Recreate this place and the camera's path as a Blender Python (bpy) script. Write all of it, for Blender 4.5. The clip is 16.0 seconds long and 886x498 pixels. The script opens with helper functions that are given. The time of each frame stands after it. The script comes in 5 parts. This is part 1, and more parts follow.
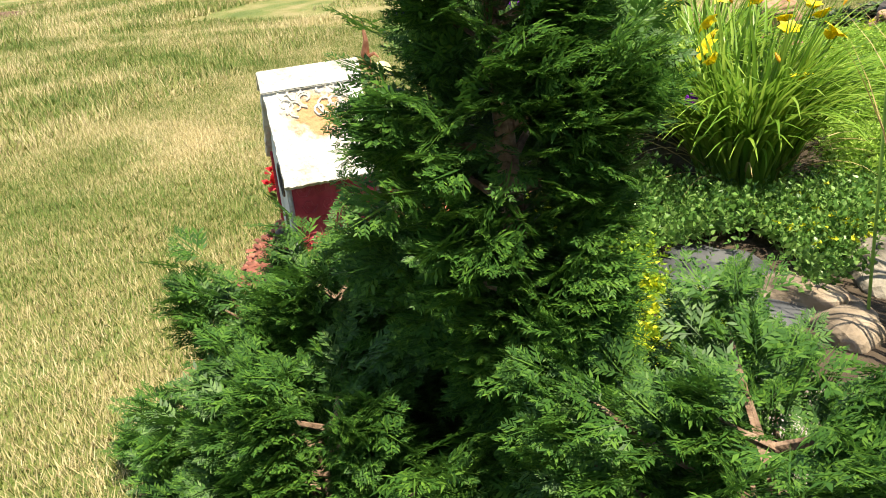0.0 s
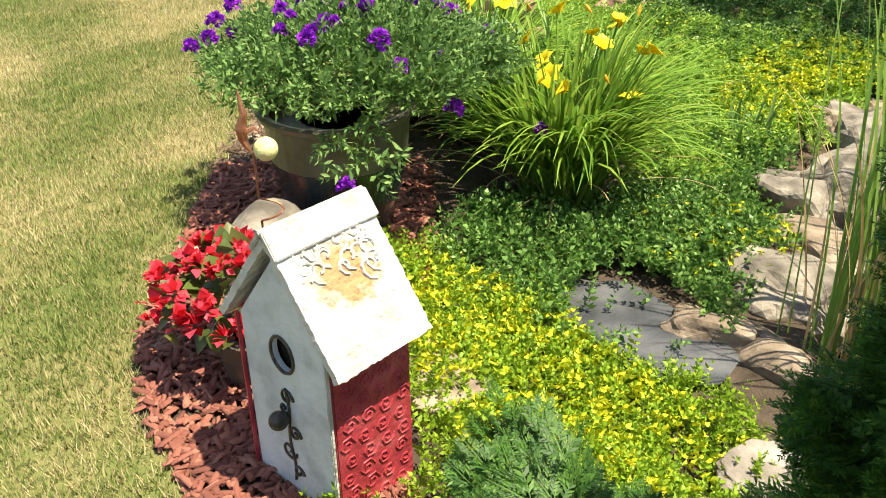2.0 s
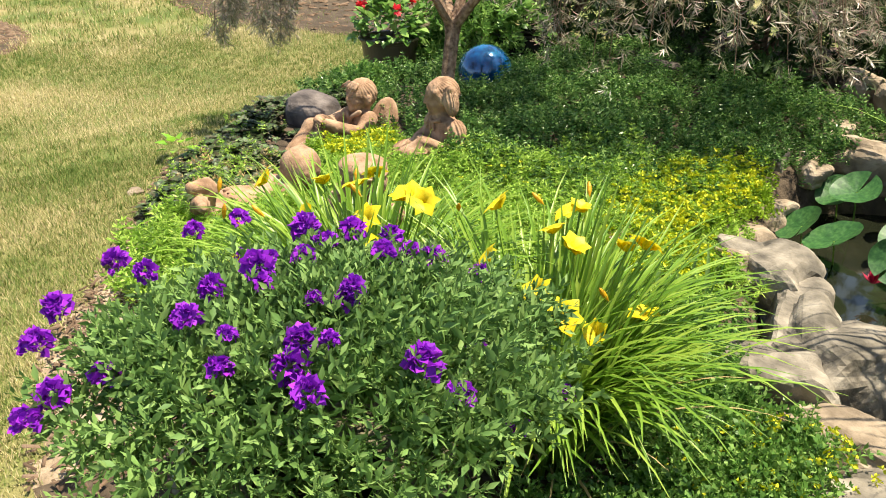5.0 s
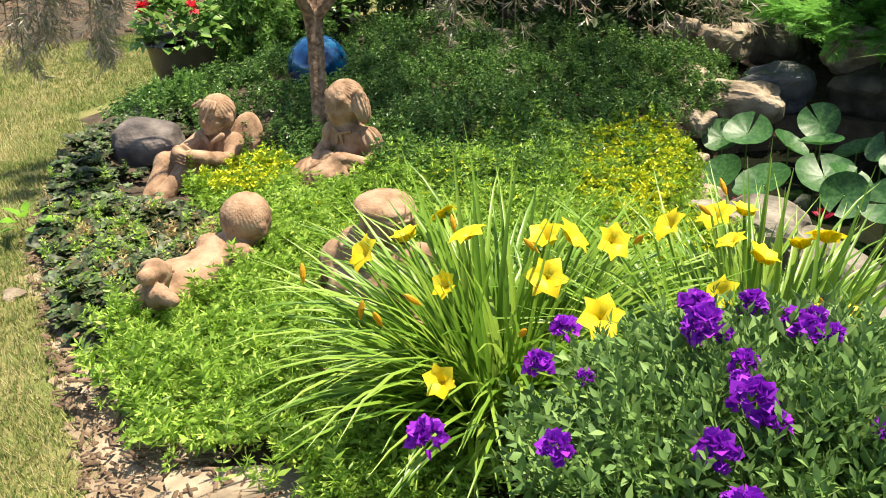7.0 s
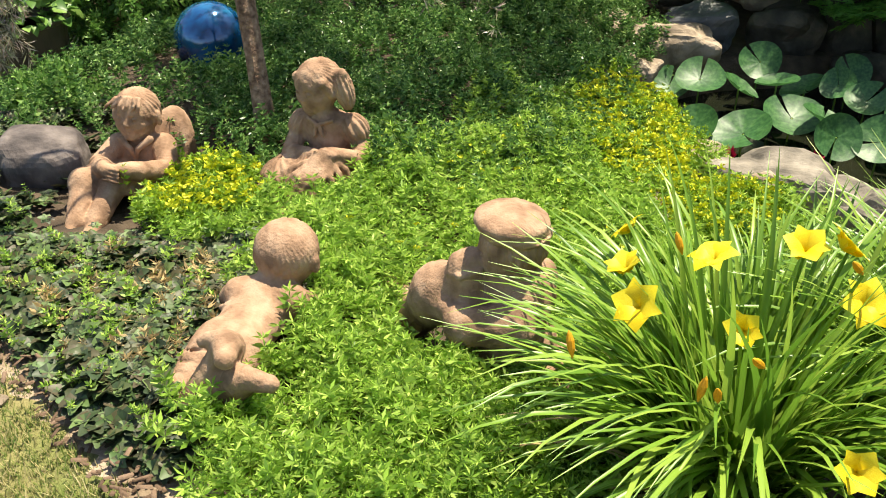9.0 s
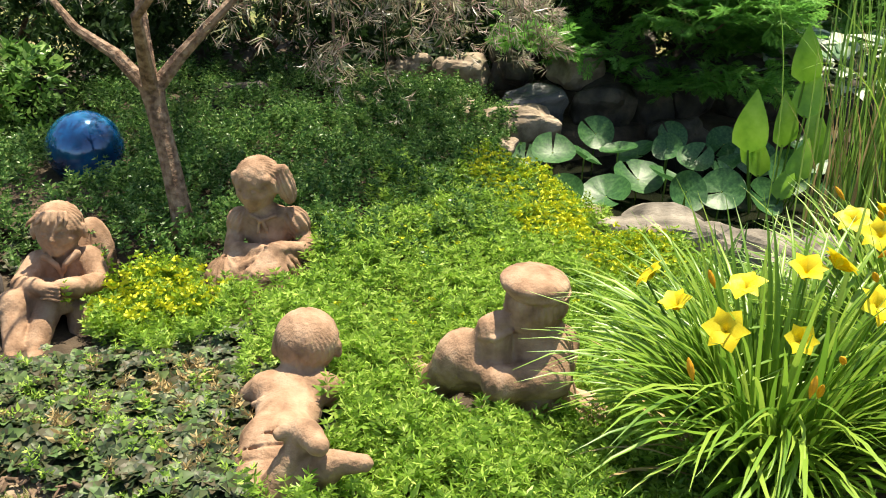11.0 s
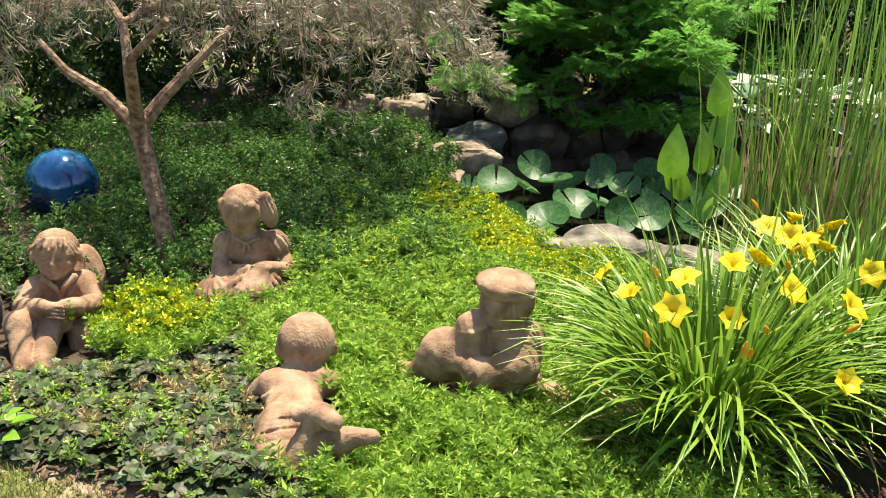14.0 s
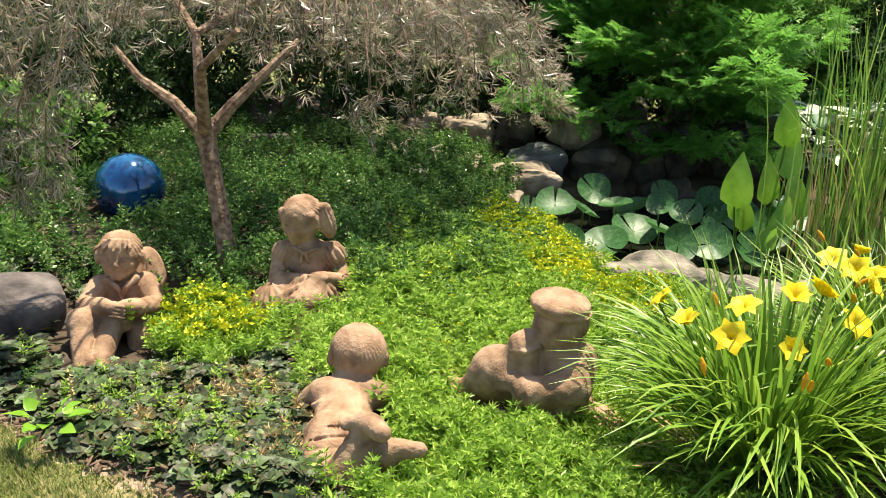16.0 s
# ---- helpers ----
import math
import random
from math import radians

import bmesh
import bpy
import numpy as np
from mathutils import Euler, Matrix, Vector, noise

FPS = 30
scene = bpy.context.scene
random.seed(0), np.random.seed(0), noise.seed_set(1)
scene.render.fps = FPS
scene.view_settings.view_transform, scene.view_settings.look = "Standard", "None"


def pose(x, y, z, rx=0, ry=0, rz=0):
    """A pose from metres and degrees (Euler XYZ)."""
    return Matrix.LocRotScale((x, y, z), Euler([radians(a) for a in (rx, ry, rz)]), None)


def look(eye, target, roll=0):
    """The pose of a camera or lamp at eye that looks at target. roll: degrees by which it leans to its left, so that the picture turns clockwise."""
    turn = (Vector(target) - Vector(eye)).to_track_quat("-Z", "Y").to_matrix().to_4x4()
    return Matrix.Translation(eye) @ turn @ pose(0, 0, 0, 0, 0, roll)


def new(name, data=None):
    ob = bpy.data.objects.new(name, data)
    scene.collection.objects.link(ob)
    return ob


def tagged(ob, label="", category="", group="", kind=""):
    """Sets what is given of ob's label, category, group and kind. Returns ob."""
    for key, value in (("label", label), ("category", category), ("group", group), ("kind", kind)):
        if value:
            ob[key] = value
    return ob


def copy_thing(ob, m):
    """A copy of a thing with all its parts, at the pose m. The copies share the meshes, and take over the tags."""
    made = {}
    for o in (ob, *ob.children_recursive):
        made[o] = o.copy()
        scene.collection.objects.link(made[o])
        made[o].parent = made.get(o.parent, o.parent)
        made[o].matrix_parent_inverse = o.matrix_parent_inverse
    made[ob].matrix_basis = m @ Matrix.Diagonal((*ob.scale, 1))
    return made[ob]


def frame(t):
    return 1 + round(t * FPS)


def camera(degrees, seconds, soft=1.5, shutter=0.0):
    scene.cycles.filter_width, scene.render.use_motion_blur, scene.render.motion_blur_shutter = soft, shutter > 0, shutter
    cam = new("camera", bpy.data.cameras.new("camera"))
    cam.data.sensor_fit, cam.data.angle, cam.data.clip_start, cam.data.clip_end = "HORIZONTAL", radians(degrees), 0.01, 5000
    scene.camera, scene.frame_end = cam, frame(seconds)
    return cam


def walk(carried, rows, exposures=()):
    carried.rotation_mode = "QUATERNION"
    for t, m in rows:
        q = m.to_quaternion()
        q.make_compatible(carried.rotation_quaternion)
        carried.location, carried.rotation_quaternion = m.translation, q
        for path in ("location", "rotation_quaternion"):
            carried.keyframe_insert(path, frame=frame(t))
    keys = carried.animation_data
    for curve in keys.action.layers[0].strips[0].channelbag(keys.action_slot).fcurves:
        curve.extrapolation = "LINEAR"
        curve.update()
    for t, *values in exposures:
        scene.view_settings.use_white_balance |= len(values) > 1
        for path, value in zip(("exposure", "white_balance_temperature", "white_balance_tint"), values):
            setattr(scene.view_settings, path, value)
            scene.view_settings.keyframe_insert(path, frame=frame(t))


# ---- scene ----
cam = camera(52.6, 16.0, soft=1.0)
PATH = [
    (0, (4.538, 2.409, 0.936), (2.864, 1.604, 0.195), -6.0),
    (0.5, (4.566, 2.119, 1.132), (2.893, 1.478, 0.244), -3.8),
    (1, (4.526, 1.856, 1.219), (2.828, 1.363, 0.284), -3.8),
    (1.5, (4.39, 1.536, 1.268), (2.641, 1.416, 0.306), -1.7),
    (2, (4.183, 1.366, 1.289), (2.452, 1.54, 0.302), -0.7),
    (2.5, (3.968, 1.266, 1.323), (2.25, 1.556, 0.341), -0.4),
    (3, (3.768, 1.095, 1.333), (2.069, 1.598, 0.406), 0.0),
    (3.5, (3.572, 0.965, 1.335), (1.889, 1.635, 0.487), 0.7),
    (4, (3.314, 0.923, 1.304), (1.641, 1.682, 0.512), 1.2),
    (4.2, (3.237, 0.935, 1.333), (1.581, 1.728, 0.541), 1.4),
    (6.3, (2.12, 0.563, 1.316), (0.871, 1.798, 0.36), -2.6),
    (6.5, (2.014, 0.51, 1.302), (0.829, 1.801, 0.338), -2.1),
    (7, (1.691, 0.374, 1.327), (0.672, 1.832, 0.413), -1.9),
    (7.5, (1.451, 0.38, 1.29), (0.516, 1.904, 0.394), -2.2),
    (8, (1.175, 0.428, 1.277), (0.315, 1.952, 0.308), -2.0),
    (8.2, (1.078, 0.437, 1.272), (0.281, 1.978, 0.276), -1.7),
    (10.3, (0.113, 0.366, 1.317), (0.037, 2.102, 0.326), 0.8),
    (10.5, (0.081, 0.327, 1.324), (0.049, 2.081, 0.365), 1.1),
    (11, (0.053, 0.192, 1.308), (0.074, 2.002, 0.458), 1.0),
    (11.5, (0.016, 0.076, 1.334), (0.093, 1.908, 0.533), 0.9),
    (12, (-0.116, -0.026, 1.336), (0.063, 1.81, 0.565), 1.4),
    (12.5, (-0.16, -0.078, 1.348), (0.063, 1.754, 0.576), 1.5),
    (13, (-0.137, -0.117, 1.352), (0.082, 1.716, 0.583), 1.5),
    (13.5, (-0.119, -0.132, 1.352), (0.087, 1.704, 0.587), 1.5),
    (14, (-0.118, -0.141, 1.356), (0.076, 1.7, 0.598), 1.8),
    (14.5, (-0.119, -0.141, 1.356), (0.054, 1.705, 0.607), 2.0),
    (15, (-0.119, -0.144, 1.347), (0.019, 1.711, 0.614), 2.3),
    (15.5, (-0.118, -0.147, 1.342), (-0.016, 1.715, 0.62), 2.6),
    (16, (-0.118, -0.144, 1.338), (-0.049, 1.722, 0.621), 2.9),
]
walk(cam, [(t, look(eye, target, roll)) for t, eye, target, roll in PATH],
     exposures=[(0.0, 1.3, 7300, 6), (16.0, 1.3, 7300, 6)])

# ---- light ----
SUN_AZ, SUN_EL = 62.0, 71.0            # degrees, counter-clockwise from +x, and above the ground
world = bpy.data.worlds.new("sky")
scene.world = world
world.use_nodes = True
wn = world.node_tree.nodes
sky = wn.new("ShaderNodeTexSky")
sky.sky_type, sky.sun_disc = "NISHITA", False
sky.sun_elevation, sky.sun_rotation = radians(SUN_EL), radians(90 - SUN_AZ)
wn["Background"].inputs["Strength"].default_value = 0.10
world.node_tree.links.new(sky.outputs[0], wn["Background"].inputs["Color"])
sun_data = bpy.data.lights.new("sun", "SUN")
sun_data.energy, sun_data.angle, sun_data.color = 4.6, radians(0.6), (1.0, 0.94, 0.82)
sun = new("sun", sun_data)
sun_from = Vector((math.cos(radians(SUN_AZ)) * math.cos(radians(SUN_EL)),
                   math.sin(radians(SUN_AZ)) * math.cos(radians(SUN_EL)), math.sin(radians(SUN_EL))))
sun.matrix_world = look(sun_from * 30, (0, 0, 0))

# ---- materials ----
def mat(name, stops, rough=0.6, scale=8.0, bump=0.0, bump_scale=40.0, metal=0.0, leaf=0.0,
        spec=0.3, island=0.0, detail=6.0, coords="Object", coat=0.0):
    """A procedural surface: noise through a colour ramp, fine relief, and, for leaves, some light through them."""
    m = bpy.data.materials.new(name)
    m.use_nodes = True
    nt = m.node_tree
    n, l = nt.nodes, nt.links
    b = n["Principled BSDF"]
    b.inputs["Roughness"].default_value = rough
    b.inputs["Metallic"].default_value = metal
    b.inputs["Specular IOR Level"].default_value = spec
    b.inputs["Coat Weight"].default_value = coat
    tc = n.new("ShaderNodeTexCoord")
    no = n.new("ShaderNodeTexNoise")
    no.inputs["Scale"].default_value, no.inputs["Detail"].default_value = scale, detail
    l.new(tc.outputs[coords], no.inputs["Vector"])
    fac = no.outputs["Fac"]
    if island:
        geo = n.new("ShaderNodeNewGeometry")
        mx = n.new("ShaderNodeMix")
        mx.inputs[0].default_value = island
        l.new(fac, mx.inputs[2])
        l.new(geo.outputs["Random Per Island"], mx.inputs[3])
        fac = mx.outputs[0]
    ramp = n.new("ShaderNodeValToRGB")
    e = ramp.color_ramp.elements
    lo, hi = (0.0, 1.0) if island > 0.5 else (0.35, 0.66)
    while len(e) < len(stops):
        e.new(0.5)
    for k, c in enumerate(stops):
        e[k].position = lo + (hi - lo) * k / max(1, len(stops) - 1)
        e[k].color = (*c, 1)
    l.new(fac, ramp.inputs[0])
    l.new(ramp.outputs[0], b.inputs["Base Color"])
    if bump:
        n2 = n.new("ShaderNodeTexNoise")
        n2.inputs["Scale"].default_value, n2.inputs["Detail"].default_value = bump_scale, 8
        l.new(tc.outputs[coords], n2.inputs["Vector"])
        bp = n.new("ShaderNodeBump")
        bp.inputs["Strength"].default_value, bp.inputs["Distance"].default_value = bump, 0.01
        l.new(n2.outputs["Fac"], bp.inputs["Height"])
        l.new(bp.outputs[0], b.inputs["Normal"])
    if leaf:
        tr = n.new("ShaderNodeBsdfTranslucent")
        ms = n.new("ShaderNodeMixShader")
        ms.inputs[0].default_value = leaf
        l.new(ramp.outputs[0], tr.inputs["Color"])
        l.new(b.outputs[0], ms.inputs[1])
        l.new(tr.outputs[0], ms.inputs[2])
        l.new(ms.outputs[0], n["Material Output"].inputs["Surface"])
    return m

LAWN = mat("lawn_thatch", [(0.085, 0.115, 0.028), (0.13, 0.15, 0.042), (0.20, 0.18, 0.072), (0.26, 0.215, 0.105)], 0.95, 2.2, 0.8, 160, detail=9)
SOIL = mat("garden_soil", [(0.045, 0.032, 0.022), (0.09, 0.065, 0.045)], 0.95, 14, 0.8, 90)
DIRT = mat("dry_dirt", [(0.17, 0.12, 0.08), (0.29, 0.22, 0.155), (0.37, 0.29, 0.22)], 0.95, 9, 0.7, 130)
MULCH = mat("red_bark", [(0.10, 0.035, 0.025), (0.24, 0.085, 0.06), (0.36, 0.16, 0.11)], 0.85, 30, 0.4, 160, island=0.7)
DRYMULCH = mat("grey_bark", [(0.06, 0.036, 0.023), (0.13, 0.082, 0.053), (0.21, 0.14, 0.098)], 0.9, 30, 0.4, 160, island=0.7)
CLAY = mat("terracotta", [(0.18, 0.105, 0.065), (0.31, 0.19, 0.122), (0.40, 0.265, 0.18)], 0.88, 16, 0.3, 170, spec=0.25)
TAN_ROCK = mat("tan_stone", [(0.14, 0.105, 0.075), (0.26, 0.20, 0.145), (0.37, 0.295, 0.225)], 0.85, 9, 0.6, 50)
GREY_ROCK = mat("grey_stone", [(0.09, 0.078, 0.064), (0.20, 0.172, 0.14), (0.33, 0.29, 0.24)], 0.85, 8, 0.7, 45)
PALE_ROCK = mat("pale_limestone", [(0.16, 0.135, 0.11), (0.27, 0.235, 0.20), (0.38, 0.34, 0.30)], 0.85, 9, 0.6, 50)
PLUM_ROCK = mat("plum_grey_stone", [(0.06, 0.05, 0.05), (0.115, 0.095, 0.09), (0.19, 0.16, 0.15)], 0.85, 9, 0.6, 45)
# wall stone: wetness and the juniper's shadow both put into the colour
DARK_ROCK = mat("wet_stone_painted_shade", [(0.025, 0.021, 0.016), (0.06, 0.05, 0.04), (0.12, 0.095, 0.07)], 0.7, 8, 0.6, 45)
SLATE = mat("slate", [(0.03, 0.032, 0.036), (0.065, 0.068, 0.075), (0.11, 0.11, 0.115)], 0.55, 6, 0.35, 60)
BARK = mat("bark", [(0.10, 0.06, 0.04), (0.22, 0.14, 0.095), (0.33, 0.23, 0.165)], 0.9, 40, 0.8, 90)
TWIG = mat("twig", [(0.12, 0.075, 0.05), (0.2, 0.13, 0.09)], 0.85, 60)


def smooth(a, b, v):
    t = np.clip((v - a) / (b - a), 0, 1)
    return t * t * (3 - 2 * t)


def edge_y(x):
    """The lawn's border with the planted bed."""
    return np.interp(x, [-4, -2.2, -1.5, -1.0, -0.6, -0.1, 0.4, 1.1, 1.7, 2.3, 2.6, 2.9, 3.3, 4.0],
                     [3.4, 2.9, 2.2, 1.78, 1.58, 1.3, 1.03, 0.88, 0.84, 0.80, 0.86, 1.02, 1.20, 1.5])


POND_C, POND_R = np.array((1.95, 3.78)), np.array((1.55, 0.95))
POND_A = math.radians(-38)


def pond_d(x, y):
    """Under 1 inside the pond's outline."""
    u, v = x - POND_C[0], y - POND_C[1]
    c, s = math.cos(POND_A), math.sin(POND_A)
    p, q = (u * c + v * s) / POND_R[0], (-u * s + v * c) / POND_R[1]
    a = np.sqrt(p * p + q * q) + 0.05 * np.sin(5 * np.arctan2(q, p))
    b = np.sqrt(((x - 1.35) / 0.95) ** 2 + ((y - 4.25) / 0.62) ** 2)
    return np.minimum(a, b)


def ground_z(x, y):
    x, y = np.asarray(x, float), np.asarray(y, float)
    z = -0.18 * smooth(0.35, 1.3, y - edge_y(x)) * smooth(-0.5, 0.9, x) * (1 - smooth(3.1, 4.2, x))
    z = z + 0.012 * np.sin(3.1 * x + 0.7) * np.sin(2.7 * y)
    z = z - 0.14 * smooth(1.5, 2.3, -x)
    z = z - 0.11 * np.exp(-(((x + 0.95) / 0.6) ** 2 + ((y - 2.65) / 0.52) ** 2))
    return z - 0.45 * smooth(1.06, 0.86, pond_d(x, y))


def mesh_np(name, V, F, m):
    """A mesh from arrays of vertices and of faces with one count of corners."""
    V, F = np.ascontiguousarray(V, np.float32).reshape(-1, 3), np.ascontiguousarray(F, np.int32)
    me = bpy.data.meshes.new(name)
    me.vertices.add(len(V)); me.vertices.foreach_set("co", V.ravel())
    me.loops.add(F.size); me.loops.foreach_set("vertex_index", F.ravel())
    me.polygons.add(len(F)); me.polygons.foreach_set("loop_start", np.arange(len(F), dtype=np.int32) * F.shape[1])
    me.update(calc_edges=True)
    me.materials.append(m)
    return me


def child(name, me, parent, label=""):
    ob = new(name, me)
    ob.parent = parent
    if name in MANY:
        ob["kind"] = "stuff"
    return tagged(ob, label) if label else ob


MANY = ("leaf_edges", "scroll_relief", "blades", "dry_blades", "leaves", "dry_leaves", "foliage", "crown", "twigs", "sprays", "stalks", "flower_stalks", "scrolls", "stems")


def part(name, bm, m, parent, label=""):
    """Links a bmesh as one mesh object under a thing or a part."""
    me = bpy.data.meshes.new(name)
    bm.to_mesh(me)
    bm.free()
    me.materials.append(m)
    return child(name, me, parent, label)


def thing(name, loc, label, category, group="", rz=0.0):
    e = new(name)
    e.empty_display_size = 0.05
    e.matrix_basis = pose(*loc, 0, 0, rz)
    return tagged(e, label, category, group)


def smooth_faces(me, flat=False):
    me.polygons.foreach_set("use_smooth", [not flat] * len(me.polygons))


# ---- ground ----
def axis_steps(lo, hi, step, far):
    inner = list(np.arange(lo, hi + 1e-6, step))
    out = [hi + 0.3 * 1.45 ** k for k in range(30) if hi + 0.3 * 1.45 ** k < far] + [far]
    return np.array([2 * (lo + hi) / 2 - v for v in reversed(out)] + inner + out)


gx, gy = axis_steps(-3.0, 5.0, 0.05, 300), axis_steps(-1.0, 6.5, 0.05, 300)
GX, GY = np.meshgrid(gx, gy)
GZ = ground_z(GX, GY)
n_x, n_y = len(gx), len(gy)
idx = np.arange(n_x * n_y).reshape(n_y, n_x)
quads = np.stack([idx[:-1, :-1], idx[:-1, 1:], idx[1:, 1:], idx[1:, :-1]], -1).reshape(-1, 4)
me = mesh_np("ground", np.stack([GX, GY, GZ], -1), quads, LAWN)
# the bed is bare soil, its rim along the lawn dry dirt
for m in (SOIL, DIRT):
    me.materials.append(m)
cx, cy = GX[:-1, :-1] + 0.025, GY[:-1, :-1] + 0.025
bed = (cy > edge_y(cx)) & (cx > -2.4) & (cx < 4.0) & (cy < 6.3)
rim = bed & (cy < edge_y(cx) + 0.32) & (cx < 1.0) & (cx > -1.25)
path_mat = np.where(rim, 2, np.where(bed, 1, 0)).ravel().astype(np.int32)
me.polygons.foreach_set("material_index", path_mat)
ground = tagged(new("ground", me), "sunlit lawn of patchy green and straw-coloured grass", "ground", kind="structure")

WATER = mat("pond_water", [(0.008, 0.010, 0.006), (0.016, 0.017, 0.010)], 0.04, 3, 0.05, 12, spec=0.5)
bm = bmesh.new()
bmesh.ops.create_grid(bm, x_segments=30, y_segments=30, size=1.9)
me = bpy.data.meshes.new("water"); bm.to_mesh(me); bm.free(); me.materials.append(WATER)
water = tagged(new("water", me), "still dark pond water between stones", "pond", kind="structure")
water.matrix_basis = pose(1.95, 3.9, -0.30)


# ---- stones ----
def rock_mesh(seed, size, m, rough=0.22, sub=4, flat=0.0):
    bm = bmesh.new()
    bmesh.ops.create_icosphere(bm, subdivisions=sub, radius=1)
    o = Vector((seed * 7.31, seed * 3.17, seed * 1.93))
    for v in bm.verts:
        p = v.co.copy()
        # boxy, chipped pebble
        q = Vector([math.copysign(abs(c) ** 0.72, c) for c in p])
        k = 1 + rough * noise.noise(p * 1.1 + o) * 2 + rough * 0.5 * noise.noise(p * 3 + o) + 0.12 * rough * noise.noise(p * 9 + o)
        q = q * k
        if flat and q.z > flat:
            q.z = flat + (q.z - flat) * 0.15
        v.co = Vector((q.x * size[0], q.y * size[1], q.z * size[2]))
    me = bpy.data.meshes.new("stone")
    bm.to_mesh(me); bm.free()
    me.materials.append(m)
    return me


def rock(name, loc, size, m, seed, label, rz=0.0, rx=0.0, ry=0.0, group="", flat=0.0, category="rock", rough=0.22):
    ob = new(name, rock_mesh(seed, size, m, rough, flat=flat))
    ob.matrix_basis = pose(*loc, rx, ry, rz)
    return tagged(ob, label, category, group)


EDGE = "stones round the pond"
for k, (x, y, z, sx, sy, sz, rz, m) in enumerate((
        (2.33, 2.44, -0.26, .15, .10, .09, 40, TAN_ROCK), (2.17, 2.34, -0.22, .13, .08, .08, 65, TAN_ROCK),
        (1.98, 2.63, -0.23, .19, .13, .11, 20, GREY_ROCK), (1.78, 2.86, -0.21, .17, .10, .07, 10, TAN_ROCK),
        (1.42, 2.93, -0.19, .14, .11, .10, 30, GREY_ROCK), (1.27, 3.22, -0.19, .22, .10, .13, -50, GREY_ROCK),
        (1.48, 3.12, -0.2, .16, .12, .12, 70, GREY_ROCK),
        (0.95, 3.42, -0.18, .21, .11, .11, -12, GREY_ROCK), (0.66, 3.68, -0.20, .14, .08, .07, -35, TAN_ROCK),
        (0.36, 3.70, -0.15, .085, .06, .09, 20, TAN_ROCK), (0.86, 3.31, -0.16, .08, .06, .11, 15, TAN_ROCK),
        (0.46, 3.98, -0.2, .12, .09, .07, 60, TAN_ROCK), (0.22, 4.3, -0.13, .06, .05, .12, 10, GREY_ROCK),
        (0.33, 4.42, -0.12, .12, .07, .07, -30, TAN_ROCK), (0.49, 4.66, -0.09, .19, .12, .11, 12, TAN_ROCK),
        (2.72, 2.42, -0.27, .16, .13, .10, 70, GREY_ROCK), (0.47, 3.04, -0.1, .15, .08, .07, -10, TAN_ROCK))):
    grow = 1.2 if k < 8 else 1.0
    rock("rock", (x, y, z), (sx * grow, sy * grow, sz * grow), m, k + 1,
         "weathered grey boulder at the edge of the pond" if m is GREY_ROCK else "rounded tan sandstone at the edge of the pond", rz, group=EDGE)
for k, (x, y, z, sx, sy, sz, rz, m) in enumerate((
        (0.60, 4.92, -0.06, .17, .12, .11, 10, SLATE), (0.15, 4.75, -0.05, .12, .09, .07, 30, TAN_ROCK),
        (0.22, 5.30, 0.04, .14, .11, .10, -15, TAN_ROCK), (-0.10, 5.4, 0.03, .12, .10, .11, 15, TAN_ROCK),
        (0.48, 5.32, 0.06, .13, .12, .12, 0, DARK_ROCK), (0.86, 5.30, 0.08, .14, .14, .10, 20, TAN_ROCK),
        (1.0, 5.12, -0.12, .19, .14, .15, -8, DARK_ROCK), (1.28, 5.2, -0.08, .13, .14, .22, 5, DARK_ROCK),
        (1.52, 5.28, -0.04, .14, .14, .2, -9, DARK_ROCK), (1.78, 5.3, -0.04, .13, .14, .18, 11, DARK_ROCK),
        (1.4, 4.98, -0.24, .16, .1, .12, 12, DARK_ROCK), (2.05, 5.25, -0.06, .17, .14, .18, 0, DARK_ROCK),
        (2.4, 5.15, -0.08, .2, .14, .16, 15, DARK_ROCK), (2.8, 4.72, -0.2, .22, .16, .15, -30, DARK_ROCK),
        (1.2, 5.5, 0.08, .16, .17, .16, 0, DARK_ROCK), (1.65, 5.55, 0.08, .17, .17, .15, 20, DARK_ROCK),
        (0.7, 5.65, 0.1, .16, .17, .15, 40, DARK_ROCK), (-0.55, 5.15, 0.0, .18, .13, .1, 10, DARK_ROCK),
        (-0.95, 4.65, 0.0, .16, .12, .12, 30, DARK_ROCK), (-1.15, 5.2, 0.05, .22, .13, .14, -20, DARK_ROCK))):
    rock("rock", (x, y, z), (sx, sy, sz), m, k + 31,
         "wet stone of the wall behind the pond, shade painted into its colour" if m is DARK_ROCK else "pale flat stone piled beside the pond", rz, group="stones of the waterfall wall")
rock("boulder", (-1.44, 2.66, -0.03), (.15, .12, .13), PLUM_ROCK, 61, "smooth grey boulder lying beside the seated boy statue", 25, rough=0.10)
rock("boulder", (2.05, 1.13, 0.05), (.16, .11, .17), GREY_ROCK, 62, "rounded grey-brown boulder standing against the glazed pot", -20, rough=0.08)
rock("stepping_stone", (2.52, 1.52, -0.02), (.14, .10, .05), TAN_ROCK, 63, "flat tan stone beside the red birdhouse", 30, flat=0.4, category="stone")
rock("stepping_stone", (2.13, 2.12, -0.175), (.27, .17, .022), SLATE, 64, "dark slate slab lying among the yellow stonecrop", 42, flat=0.5, category="stone")
rock("stepping_stone", (0.50, 1.28, -0.01), (.20, .13, .045), TAN_ROCK, 65, "grey-brown flagstone half buried at the lawn's edge", 35, flat=0.5, category="stone")
